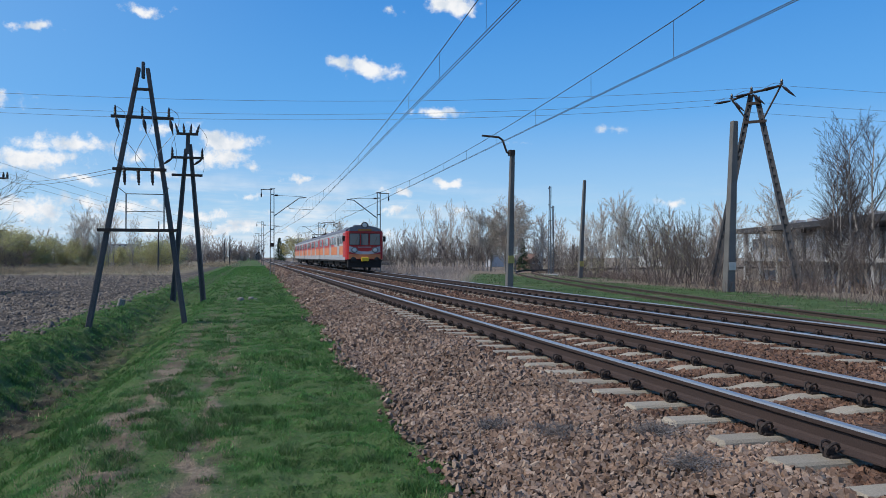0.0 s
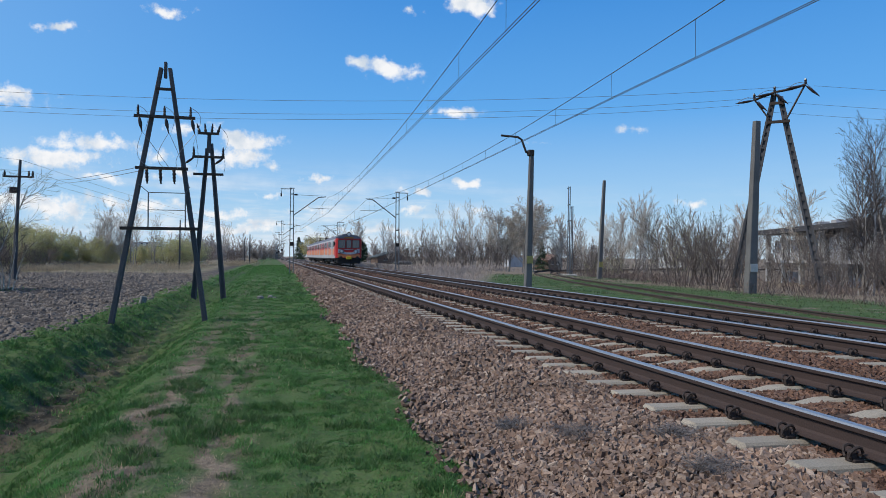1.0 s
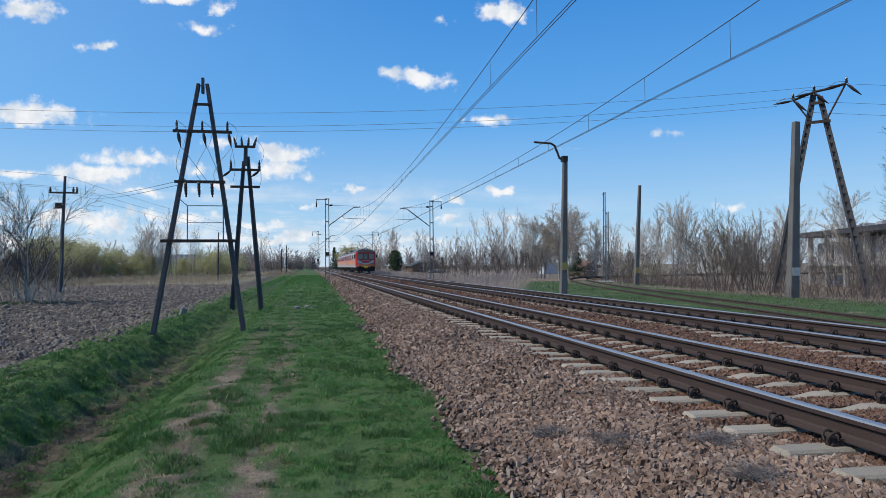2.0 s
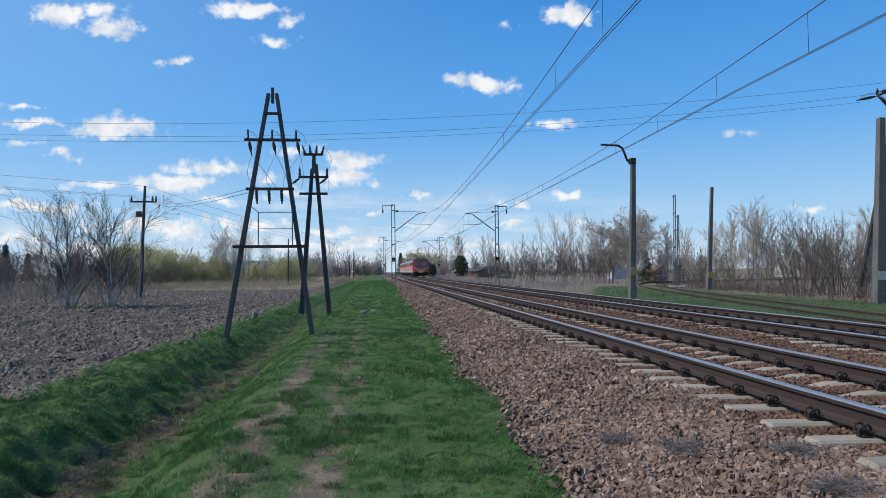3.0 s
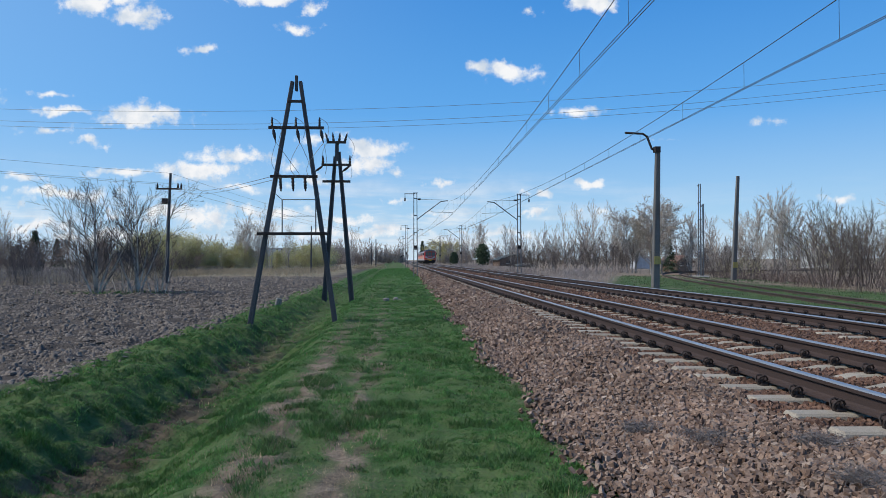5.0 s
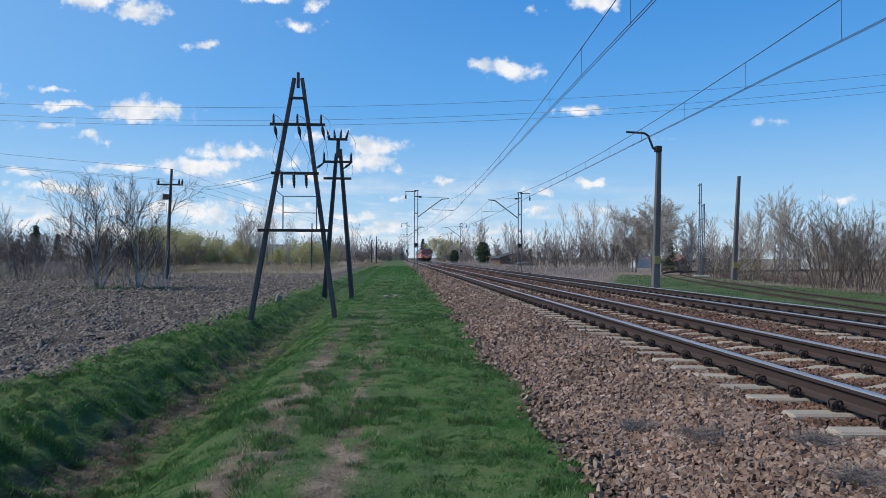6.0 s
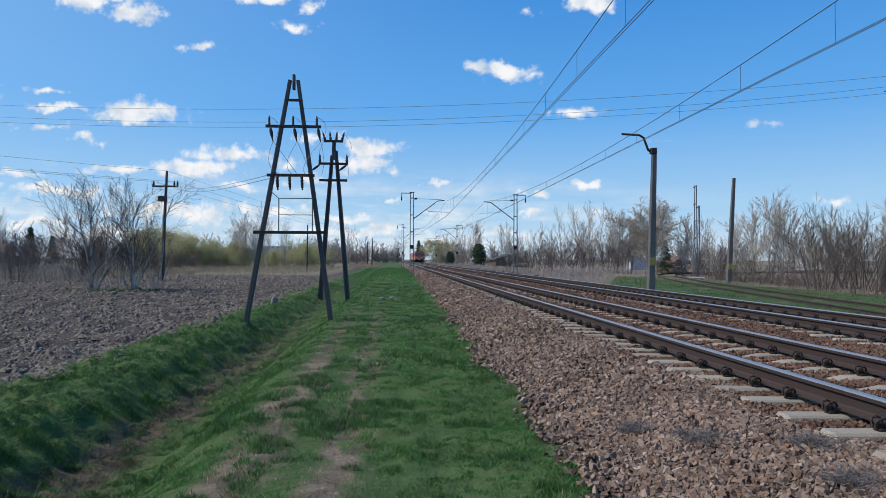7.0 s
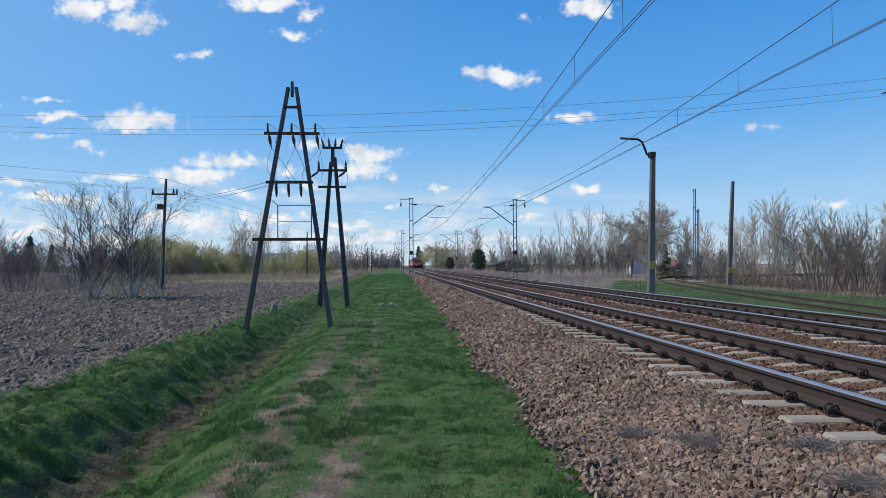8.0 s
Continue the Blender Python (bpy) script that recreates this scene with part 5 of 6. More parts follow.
hedge = plant("willow_bush", "rounded willow bush with fresh yellow-green leaves", "bush", clump(19, 9, 3.0, 0.8, 3, (7, 5, 6), 0.8, 0.02, 0.04, 1.0, 0.18, 0.5, 0.05), TWIG, PALETWIG, 0.012, (LEAF, 9, 0.065, 0.22), group="leafing willows")
spruce = plant("spruce", "dark green pointed spruce", "tree", conifer(23, 7.0), BARK, EVERGREEN, 0.01, (EVERGREEN, 4, 0.14, 0.12), group="conifers")
yellow = plant("weeping_willow", "broad willow crown in pale yellow-green", "tree", clump(29, 4, 7.0, 0.35, 3, (10, 6, 6), 0.8, -0.01, 0.1, 0.5, 0.14, 0.45, 0.15), BARK, PALETWIG, 0.02, (YELLOWLEAF, 4, 0.13, 0.3))

# right of the tracks
put(oak, [(31.0, 85, 1.2), (29.4, 87, 1.0)], 2)
weeping = plant("drooping_birch", "tall bare birch with fine drooping twigs", "tree", clump(37, 2, 9.0, 0.14, 3, (24, 11, 14), 0.62, 0.03, 0.1, 0.3, 0.06, 0.36, 0.18), BARK, DARKTWIG, 0.005)
put(weeping, [(33.8, 34.2, 1.08), (37.5, 35.5, 1.1), (31.6, 32.6, 0.75)], 12)
put(alder, [(19.5, 88, 0.72), (21.5, 87, 0.95), (23.5, 86, 1.0), (25.2, 88, 1.02), (17.5, 90, 0.6), (27.5, 86, 0.95), (33.5, 88, 1.0), (15.5, 95, 0.5),
            (-22.8, 110, 1.1), (-19.2, 108.5, 1.15), (-21, 112, 1.0), (-9.5, 150, 1.0), (-46, 85, 0.9), (-50, 70, 0.9), (-56, 62, 1.0), (-17.5, 115, 0.9),
            (37, 80, 0.9), (44.5, 78, 0.95), (26, 165, 1.2), (29, 180, 1.3), (34, 170, 1.1), (39, 160, 1.0), (22, 220, 1.4), (46, 150, 1.2)], 3)
put(poplar, [(40.9, 74, 1.05), (42.4, 75, 0.95), (39.6, 75.5, 0.9), (38.8, 77, 0.8), (50, 66, 0.95), (36.0, 85, 0.85), (53, 62, 1.05), (24, 200, 1.3), (-22.6, 108, 0.82), (-20.9, 109, 0.78), (-24.2, 111, 0.7)], 4)
put(budding, [(25.4, 40.0, 0.88), (28.2, 43.5, 0.82), (30.6, 60.5, 0.5), (32.6, 63.5, 0.55), (29.3, 61.0, 0.4)], 15)
put(bush, [(22.3, 35.5, 0.82), (28.4, 49.5, 0.42), (29.6, 54.5, 0.4), (23.6, 32.5, 0.7), (22.6, 29.0, 0.45), (23.4, 26.0, 0.5), (28.5, 27.0, 0.75), (27.5, 22.8, 0.7),
           (13.5, 80, 0.55), (15.5, 82, 0.6), (17.5, 79, 0.65), (19.3, 82, 0.75), (21.0, 79, 0.8), (22.8, 81, 0.8), (24.8, 79.5, 0.8), (26.5, 82, 0.75), (14, 92, 0.6), (16.4, 90, 0.7), (18.6, 91, 0.8),
           (-26, 63, 0.75), (-29.5, 60, 0.8), (-33, 57, 0.85), (-37, 56, 0.85), (-24.5, 70, 0.75), (-22.5, 52, 0.5), (-25, 49, 0.5), (-41, 52, 0.9), (-20.3, 49.5, 0.4)], 5)
put(bush_b, [(25.0, 36.5, 0.86), (28.0, 40.5, 0.86), (31.5, 46.5, 0.82), (34.0, 57.0, 0.5), (29.5, 35.0, 0.85), (31.5, 29.5, 0.75), (28.0, 29.5, 0.6), (33.5, 36.0, 0.9), (30.0, 25.0, 0.7), (29.0, 66.5, 0.7), (31.5, 69.0, 0.8), (34, 71, 0.8), (37, 70, 0.85), (29.5, 62.5, 0.7)], 6)
# left of the path, behind the field
put(hedge, [(-32.5, 101, 1.7), (-29.5, 104, 1.55), (-34.5, 107, 1.8), (-26.2, 107, 1.3), (-23.8, 110, 1.1), (-16.5, 122, 1.35), (-13.4, 127, 1.3), (-62, 96, 1.5), (-20.5, 118, 1.0), (-56, 98, 1.4)], 7)
BROWN = mat("red-brown bare shoots", (0.20, 0.152, 0.128), 0.95, 0, 0.3, 0.4, 9, 0, tint=(0.13, 0.10, 0.088), island=0.3)
brown_bush = plant("bare_bush", "dense brown-grey bush of bare shoots behind the field", "bush", clump(47, 12, 3.4, 0.6, 3, (8, 5, 5), 0.6, 0.05, 0.03, 1.3, 0.12, 0.45, 0.05), TWIG, BROWN, 0.011, group="bare bushes")
put(brown_bush, [(-37.5, 99, 1.5), (-41.5, 96, 1.6), (-50, 94, 1.6), (-31, 90, 0.9), (-27.5, 95, 0.9), (-46, 92, 1.5), (-55, 88, 1.6), (-60, 84, 1.7), (-44, 78, 1.2), (-39.5, 80, 1.2), (-49, 74, 1.2), (-54, 70, 1.2), (-24.5, 113, 1.1), (-30, 92, 1.0), (-34, 89, 1.1), (-58, 76, 1.4), (-64, 72, 1.5), (-47, 64, 0.9), (-41, 67, 0.9), (-36, 70, 0.9), (-52, 60, 1.0), (-12, 140, 0.9), (-16, 150, 1.0), (-7.5, 165, 0.9), (-10, 180, 1.0)], 16)
put(yellow, [(13.0, 235, 1.15), (19.0, 245, 1.1)], 8)
put(spruce, [(11.0, 300, 1.35), (12.5, 310, 1.1), (-49.5, 100, 0.85), (-48, 104, 0.7), (39.4, 100, 0.8), (33.5, 178, 0.7)], 9)


def juniper(seed):
    w = Wood(seed)
    for k in range(700):
        z = w.r.random() ** 0.8 * 3.6
        rad = 1.25 * math.sqrt(max(0.05, 1 - ((z - 1.6) / 2.1) ** 2)) * math.sqrt(w.r.random())
        a = w.r.uniform(0, math.tau)
        w.ends.append(Vector((math.cos(a) * rad, math.sin(a) * rad, z)))
    for k in range(40):
        w.twigs.append((Vector((0, 0, 0)), w.ends[k], 0.03, 0.01))
    w.limbs.append([(Vector((0, 0, 0)), Vector((0, 0, 2.5)), 0.1, 0.04)])
    return w


jun = plant("juniper", "dense dark green clipped conifer bush", "bush", juniper(31), BARK, EVERGREEN, 0.01, (EVERGREEN, 4, 0.16, 0.15), group="conifers")
put(jun, [(20.2, 166, 1.35), (14.5, 180, 0.9)], 10)


def scrub(name, label, spots, seed, height, per, material):
    """Thin upright stems of rank undergrowth, too many to count."""
    r = np.random.RandomState(seed)
    segs = []
    for x0, y0, x1, y1, wid in spots:
        n = int(math.hypot(x1 - x0, y1 - y0) * wid * per)
        t, o = r.random_sample(n), r.normal(0, wid / 2.2, n)
        dx, dy = x1 - x0, y1 - y0
        ln = math.hypot(dx, dy)
        for k in range(n):
            x, y = x0 + dx * t[k] + dy / ln * o[k], y0 + dy * t[k] - dx / ln * o[k]
            z = float(ground_z(x, y)) - 0.05
            h = height * r.uniform(0.35, 1.0)
            a = Vector((x, y, z))
            b = a + Vector((r.normal(0, 0.22) * h, r.normal(0, 0.22) * h, h * 0.6))
            c = b + Vector((r.normal(0, 0.22) * h, r.normal(0, 0.22) * h, h * 0.4 * r.uniform(0.2, 1)))
            segs += [(a, b, 0.009, 0.007), (b, c, 0.007, 0.003), (b, b + Vector((r.normal(0, 0.2), r.normal(0, 0.2), 0.25)) * h * 0.6, 0.006, 0.003)]
    w = Wood(0)
    return tagged(new(name, w.mesh(name, segs, material, 0.005)), label, "undergrowth", kind="stuff")


scrub("undergrowth", "tangled brown brush along the verge", [(19.5, 18, 21.5, 34, 1.6), (21.5, 34, 27.0, 52, 2.0), (27.0, 52, 29.5, 62, 2.0), (23.5, 24, 26, 30, 4.0)], 1, 0.95, 13, REDBRUSH)
scrub("undergrowth", "grey-brown brush beyond the tracks", [(12.4, 41, 13.0, 66, 0.9), (14.2, 50, 15.5, 68, 1.8), (17.0, 60, 18.5, 70, 2.5), (13.2, 66, 12.8, 110, 2.2), (16, 70, 26, 76, 4.0), (12.8, 110, 14, 160, 2.5)], 2, 1.0, 8, BRUSH)
scrub("undergrowth", "brown brush at the far edge of the field", [(-21, 52, -40, 47, 3.0), (-24, 60, -24, 100, 3.0), (-27, 100, -14, 118, 3.0), (-45, 88, -28, 100, 2.0)], 3, 1.3, 5, TWIG)
scrub("undergrowth", "pale dead weeds and brush in front of the hedge", [(-62, 58, -24, 58, 5.0), (-60, 68, -27, 72, 4.0)], 7, 1.7, 9, BRUSH)
scrub("tall_dry_grass", "pale dry grass along the field edge", [(-23, 55, -23, 98, 2.5), (-26, 78, -8.5, 74, 4.0), (-26, 88, -9, 86, 6.0), (-22, 98, -8, 97, 6.0), (-24, 100, -7, 128, 2.5), (-40, 46, -20, 51, 2.0), (-6, 120, -6, 200, 3), (-50, 62, -22, 66, 5.0), (-46, 74, -22, 80, 5.0)], 4, 0.9, 11, DRYGRASS)


def woods(name, label, spots, seed):
    """Far woods: thin trees past counting."""
    r = random.Random(seed)
    protos = [clump(41, 1, 9.0, 0.1, 2, (16, 22), 0.6, 0.05, 0.11, 0.2, 0.1, 0.42, 0.1), clump(42, 2, 7.5, 0.2, 2, (12, 20), 0.65, 0.05, 0.1, 0.3, 0.1, 0.42, 0.08), clump(43, 5, 4.5, 0.5, 2, (9, 14), 0.6, 0.06, 0.05, 0.6, 0.12, 0.5, 0.05)]
    segs, tips = [], []
    for x0, y0, x1, y1, n, s0 in spots:
        for k in range(n):
            t = (k + r.random()) / n
            x, y = x0 + (x1 - x0) * t + r.uniform(-4, 4), y0 + (y1 - y0) * t + r.uniform(-8, 8)
            s, a = s0 * r.uniform(0.6, 1.15), r.uniform(0, math.tau)
            ca, sa = math.cos(a) * s, math.sin(a) * s
            pr = protos[r.randrange(3)]
            for p, q, ra, rb in [e for limb in pr.limbs for e in limb] + pr.twigs:
                segs.append((Vector((x + p.x * ca - p.y * sa, y + p.x * sa + p.y * ca, p.z * s - 0.3)), Vector((x + q.x * ca - q.y * sa, y + q.x * sa + q.y * ca, q.z * s - 0.3)), max(ra, 0.035) * s, max(rb, 0.03) * s))
            for p, q, wid in pr.spikes:
                tips.append((Vector((x + p.x * ca - p.y * sa, y + p.x * sa + p.y * ca, p.z * s - 0.3)), Vector((x + q.x * ca - q.y * sa, y + q.x * sa + q.y * ca, q.z * s - 0.3)), 0.04))
    w = Wood(0)
    return tagged(new(name, w.mesh(name, segs, BRUSH, 0.02, tips)), label, "woods", kind="stuff")


woods("far_woods", "bare grey-brown woods on the horizon behind the field", [(-170, 130, -60, 160, 60, 0.9), (-110, 90, -62, 100, 24, 0.75), (-60, 190, -14, 260, 44, 0.7), (-34, 300, 3, 340, 110, 0.95), (-30, 210, -12, 240, 24, 0.6), (-60, 240, -20, 300, 20, 0.6)], 5)
woods("far_woods", "bare grey-brown woods on the horizon beyond the tracks", [(16, 330, 70, 230, 50, 0.95), (36, 150, 120, 110, 50, 0.85), (20, 215, 48, 165, 26, 0.75), (60, 95, 110, 70, 20, 0.9), (16, 260, 22, 200, 12, 0.7)], 6)

# ---- buildings ----
def frame_building(at, rz):
    """An unfinished two-storey concrete frame behind the bushes."""
    top = thing("concrete_building", "unfinished grey concrete building with open storeys behind bushes", "building", at, rz)
    L, D = 46.0, 12.0
    for name, z, t, o in (("floor_slab", -1.6, 0.3, 0.0), ("floor_slab", 1.2, 0.35, 0.15), ("roof_slab", 4.4, 0.55, 0.9)):
        bm = bmesh.new()
        box(bm, (-o, -o, z), (L + o, D + o, z + t), 0.03)
        part(name, bm, RAWCONCRETE if name != "roof_slab" else ROOFING, top)
    for k in range(11):
        x = 0.3 + k * 4.55
        for z0, z1 in ((-1.3, 1.2), (1.55, 4.4)):
            bm = bmesh.new()
            box(bm, (x - 0.22, 0.05, z0), (x + 0.22, 0.5, z1), 0.02)
            part("column", bm, RAWCONCRETE, top)
        if k < 10:
            bm = bmesh.new()
            box(bm, (x + 0.3, 0.9, 1.55), (x + 4.2, 1.1, 3.75), 0.02)
            part("infill_wall", bm, BLOCKWALL, top)
            if k % 3 != 1:
                bm = bmesh.new()
                box(bm, (x + 0.3, 1.9, -1.3), (x + 4.2, 2.1, 0.2), 0.02)
                part("infill_wall", bm, BLOCKWALL, top)
    bm = bmesh.new()
    box(bm, (0.0, 5.5, -1.3), (L, 5.8, 4.4), 0.02)
    part("inner_wall", bm, BLOCKWALL, top)
    for k in range(9):
        bm = bmesh.new()
        x = 6 + k * 3.6
        box(bm, (x, 1.5, 4.95), (x + 1.1, 2.6, 5.5), 0.04)
        part("roof_block", bm, BLOCKWALL, top)


RAWCONCRETE = mat("raw grey concrete", (0.42, 0.415, 0.41), 0.9, 0, 0.25, 0.8, 20, 0.3)
ROOFING = mat("dark roof edge", (0.05, 0.052, 0.06), 0.9, 0, 0.3, 1.0, 20, 0.2)
BLOCKWALL = mat("raw block wall", (0.40, 0.405, 0.43), 0.9, 0, 0.3, 0.6, 12, 0.3)
frame_building((56.3, 72.0, 0), -108)


def gabled_house(at, rz, w, d, h, roof_h, wall_mat, roof_mat, label):
    top = thing("house", label, "house", at, rz)
    bm = bmesh.new()
    hull(bm, 0, d, [(-w / 2, -0.5), (-w / 2, h), (0, h + roof_h), (w / 2, h), (w / 2, -0.5)])
    part("wall", bm, wall_mat, top)
    for s in (-1, 1):
        bm = bmesh.new()
        hull(bm, -0.35, d + 0.35, [(s * (w / 2 + 0.4), h - 0.25), (0, h + roof_h + 0.06), (0, h + roof_h + 0.26), (s * (w / 2 + 0.45), h - 0.05)][::s])
        part("roof", bm, roof_mat, top)
    for x in (-w * 0.22, w * 0.22):
        k = min(0.45, w * 0.12)
        bm = bmesh.new()
        box(bm, (x - k, -0.05, h * 0.45), (x + k, 0.05, h * 0.85), 0.02)
        win = part("window", bm, GLASS, top)
        bm = bmesh.new()
        box(bm, (x - k - 0.06, -0.06, h * 0.45 - 0.06), (x + k + 0.06, -0.02, h * 0.45))
        part("sill", bm, WHITEWALL, win)
    return top


WHITEWALL = mat("white plaster", (0.75, 0.74, 0.71), 0.9, 0, 0.1, 1.0, 20, 0.1)
TIMBER = mat("orange-brown timber", (0.15, 0.10, 0.075), 0.8, 0, 0.25, 2.0, 30, 0.2)
SLATE = mat("dark grey roof sheet", (0.07, 0.085, 0.085), 0.7, 0, 0.2, 1.0, 20, 0.1)
TILE = mat("brown roof tiles", (0.16, 0.085, 0.06), 0.8, 0, 0.2, 1.0, 20, 0.1)
gabled_house((46.6, 112, 0), 20, 3.0, 4, 1.2, 0.7, TIMBER, TILE, "small orange-brown timber hut with tiled roof")
gabled_house((110, 180, -0.6), -30, 6.5, 9, 3.2, 2.6, WHITEWALL, SLATE, "white gabled house with dark roof among trees")
gabled_house((26.5, 158, 0), 10, 7.0, 5, 1.6, 0.9, TIMBER, SLATE, "low brown shed with dark roof")


def white_container(at):
    top = thing("container", "pale grey container standing behind the trees", "container", at)
    bm = bmesh.new()
    box(bm, (-1.3, -1.2, 0), (1.3, 1.2, 2.0), 0.04)
    part("body", bm, BLOCKWALL, top)
    for k in range(5):
        bm = bmesh.new()
        box(bm, (-1.22 + k * 0.57, -1.25, 0.15), (-1.02 + k * 0.57, -1.19, 1.85))
        part("rib", bm, SILVER, top)


white_container((39.2, 112, 0))


FARWALL = mat("pale panel wall", (0.62, 0.62, 0.62), 0.9, 0, 0.1, 0.2, 2, 0)


def tower_block(x, y, w, h, floors):
    top = thing("apartment_block", "distant pale apartment block on the horizon", "building", (x, y, 0), group="far blocks")
    bm = bmesh.new()
    box(bm, (-w / 2, 0, -1), (w / 2, 14, h), 0.1)
    part("wall", bm, FARWALL, top)
    bm = bmesh.new()
    box(bm, (-w / 2 - 0.3, -0.3, h), (w / 2 + 0.3, 14.3, h + 0.8), 0.1)
    part("roof", bm, BLOCKWALL, top)
    n = int(w / 5)
    for i in range(n):
        for j in range(floors):
            bm = bmesh.new()
            cx, cz = -w / 2 + (i + 0.5) * w / n, 2 + (j + 0.4) * (h - 2) / floors
            box(bm, (cx - 1.0, -0.12, cz), (cx + 1.0, 0.05, cz + 1.1))
            part("window", bm, GLASS, top)


tower_block(-124, 760, 32, 14, 5)
tower_block(-86, 780, 18, 15, 5)
tower_block(-64, 760, 40, 9, 3)
tower_block(-160, 820, 18, 12, 4)


# ---- small things by the path ----
def lump(bm, seed, size, flat=0.7):
    r = random.Random(seed)
    res = bmesh.ops.create_icosphere(bm, subdivisions=2, radius=1.0)
    for v in res["verts"]:
        k = 1 + 0.25 * noise.noise(v.co * 1.7 + Vector((seed * 3.1, 0, 0))) + 0.06 * r.uniform(-1, 1)
        v.co = Vector((v.co.x * size[0], v.co.y * size[1], v.co.z * size[2])) * k


def loose_stone(at, seed, size, material, label):
    bm = bmesh.new()
    lump(bm, seed, size)
    me = bpy.data.meshes.new("stone")
    bm.to_mesh(me)
    bm.free()
    me.materials.append(material)
    ob = new("stone", me)
    ob.matrix_basis = pose(*at, 0, 0, seed * 40)
    return tagged(ob, label, "stone")


PALESTONE = mat("pale stone", (0.19, 0.185, 0.17), 0.9, 0, 0.2, 8, 60, 0.5)
BLACKLUMP = mat("near-black lump", (0.02, 0.018, 0.017), 0.8, 0, 0.3, 20, 90, 0.5)
loose_stone((-0.42, 27.3, 0.06), 1, (0.15, 0.1, 0.08), PALESTONE, "grey stone lying in the grass path")
loose_stone((-0.05, 27.6, 0.06), 2, (0.14, 0.11, 0.08), PALESTONE, "rough grey stone on the grass path")
loose_stone((0.12, 27.3, 0.05), 3, (0.08, 0.07, 0.05), PALESTONE, "small grey stone on the grass path")
# the dark spot on the ballast, built as a small near-black lump
loose_stone((2.98, 10.85, 0.31), 4, (0.085, 0.07, 0.05), BLACKLUMP, "black lump on the ballast")


def marker_stone(at):
    bm = bmesh.new()
    box(bm, (-0.1, -0.08, -0.15), (0.1, 0.08, 0.28), 0.03, pose(0, 0, 0, 0, 14, 20))
    me = bpy.data.meshes.new("marker_stone")
    bm.to_mesh(me)
    bm.free()
    me.materials.append(PALESTONE)
    tagged(new("marker_stone", me), "small pale boundary stone tilting at the field edge", "marker stone").location = at


marker_stone((-4.15, 25.0, 0.0))
loose_stone((26.0, 143, 0.3), 5, (2.4, 0.9, 0.55), PALESTONE, "long pale heap lying beside the shed")


def weed(at, seed, size):
    """A wiry grey tuft on the ballast."""
    r = np.random.RandomState(seed)
    segs = []
    for k in range(230):
        a = Vector((at[0] + r.normal(0, 0.24) * size, at[1] + r.normal(0, 0.2) * size, at[2]))
        b = a + Vector((r.normal(0, 0.05), r.normal(0, 0.05), r.uniform(0.02, 0.06))) * 1.2
        segs.append((a, b, 0.0017, 0.0012))
        segs.append((b, b + Vector((r.normal(0, 0.035), r.normal(0, 0.035), r.uniform(0.0, 0.03))), 0.0014, 0.0009))
    w = Wood(0)
    tagged(new("dry_weed", w.mesh("dry_weed", segs, WEED)), "wiry grey dry weed on the ballast", "weed", group="ballast weeds", kind="stuff")


WEED = mat("grey dry weed", (0.15, 0.135, 0.132), 0.9, 0, 0.2, 5, 40, 0, island=0.3)
for k, (x, y, size) in enumerate(((2.88, 4.68, 0.3), (2.66, 3.9, 0.3), (2.33, 5.12, 0.44), (1.98, 5.75, 0.3))):
    weed((x, y, float(ground_z(x, y)) + 0.035), k + 1, size)


# ---- ballast stones, clods and grass: the pieces that cover the ground ----
ICO = np.array([(0, 0, 1), *[(0.894 * math.cos(k * 1.2566), 0.894 * math.sin(k * 1.2566), 0.447) for k in range(5)], *[(0.894 * math.cos(k * 1.2566 + 0.628), 0.894 * math.sin(k * 1.2566 + 0.628), -0.447) for k in range(5)], (0, 0, -1)])
ICO_T = np.array([t for k in range(5) for t in ((0, 1 + k, 1 + (k + 1) % 5), (1 + k, 6 + k, 1 + (k + 1) % 5), (1 + (k + 1) % 5, 6 + k, 6 + (k + 1) % 5), (11, 6 + (k + 1) % 5, 6 + k))])
CUBE = np.array([(x, y, z) for z in (-0.7, 0.7) for x, y in ((-0.7, -0.7), (0.7, -0.7), (0.7, 0.7), (-0.7, 0.7))])
CUBE_T = np.array([(0, 2, 1), (0, 3, 2), (4, 5, 6), (4, 6, 7), (0, 1, 5), (0, 5, 4), (1, 2, 6), (1, 6, 5), (2, 3, 7), (2, 7, 6), (3, 0, 4), (3, 4, 7)])


def spin(r, n):
    q = r.normal(0, 1, (n, 4))
    q /= np.linalg.norm(q, axis=1, keepdims=True)
    w, x, y, z = q.T
    return np.stack([1 - 2 * (y * y + z * z), 2 * (x * y - z * w), 2 * (x * z + y * w), 2 * (x * y + z * w), 1 - 2 * (x * x + z * z), 2 * (y * z - x * w), 2 * (x * z - y * w), 2 * (y * z + x * w), 1 - 2 * (x * x + y * y)], 1).reshape(n, 3, 3)


def chunks(r, at, size, shape, tris, rough=0.28):
    """Angular lumps at the places given."""
    n = len(at)
    v = shape[None] * (1 + r.uniform(-rough, rough, (n, len(shape), 1)))
    v = v * (size[:, None, None] * np.stack([r.uniform(0.8, 1.5, n), r.uniform(0.7, 1.1, n), r.uniform(0.5, 0.9, n)], 1)[:, None, :])
    v = np.einsum("nij,nkj->nki", spin(r, n), v) + at[:, None, :]
    t = tris[None] + len(shape) * np.arange(n)[:, None, None]
    return v.reshape(-1, 3), t.reshape(-1, 3)


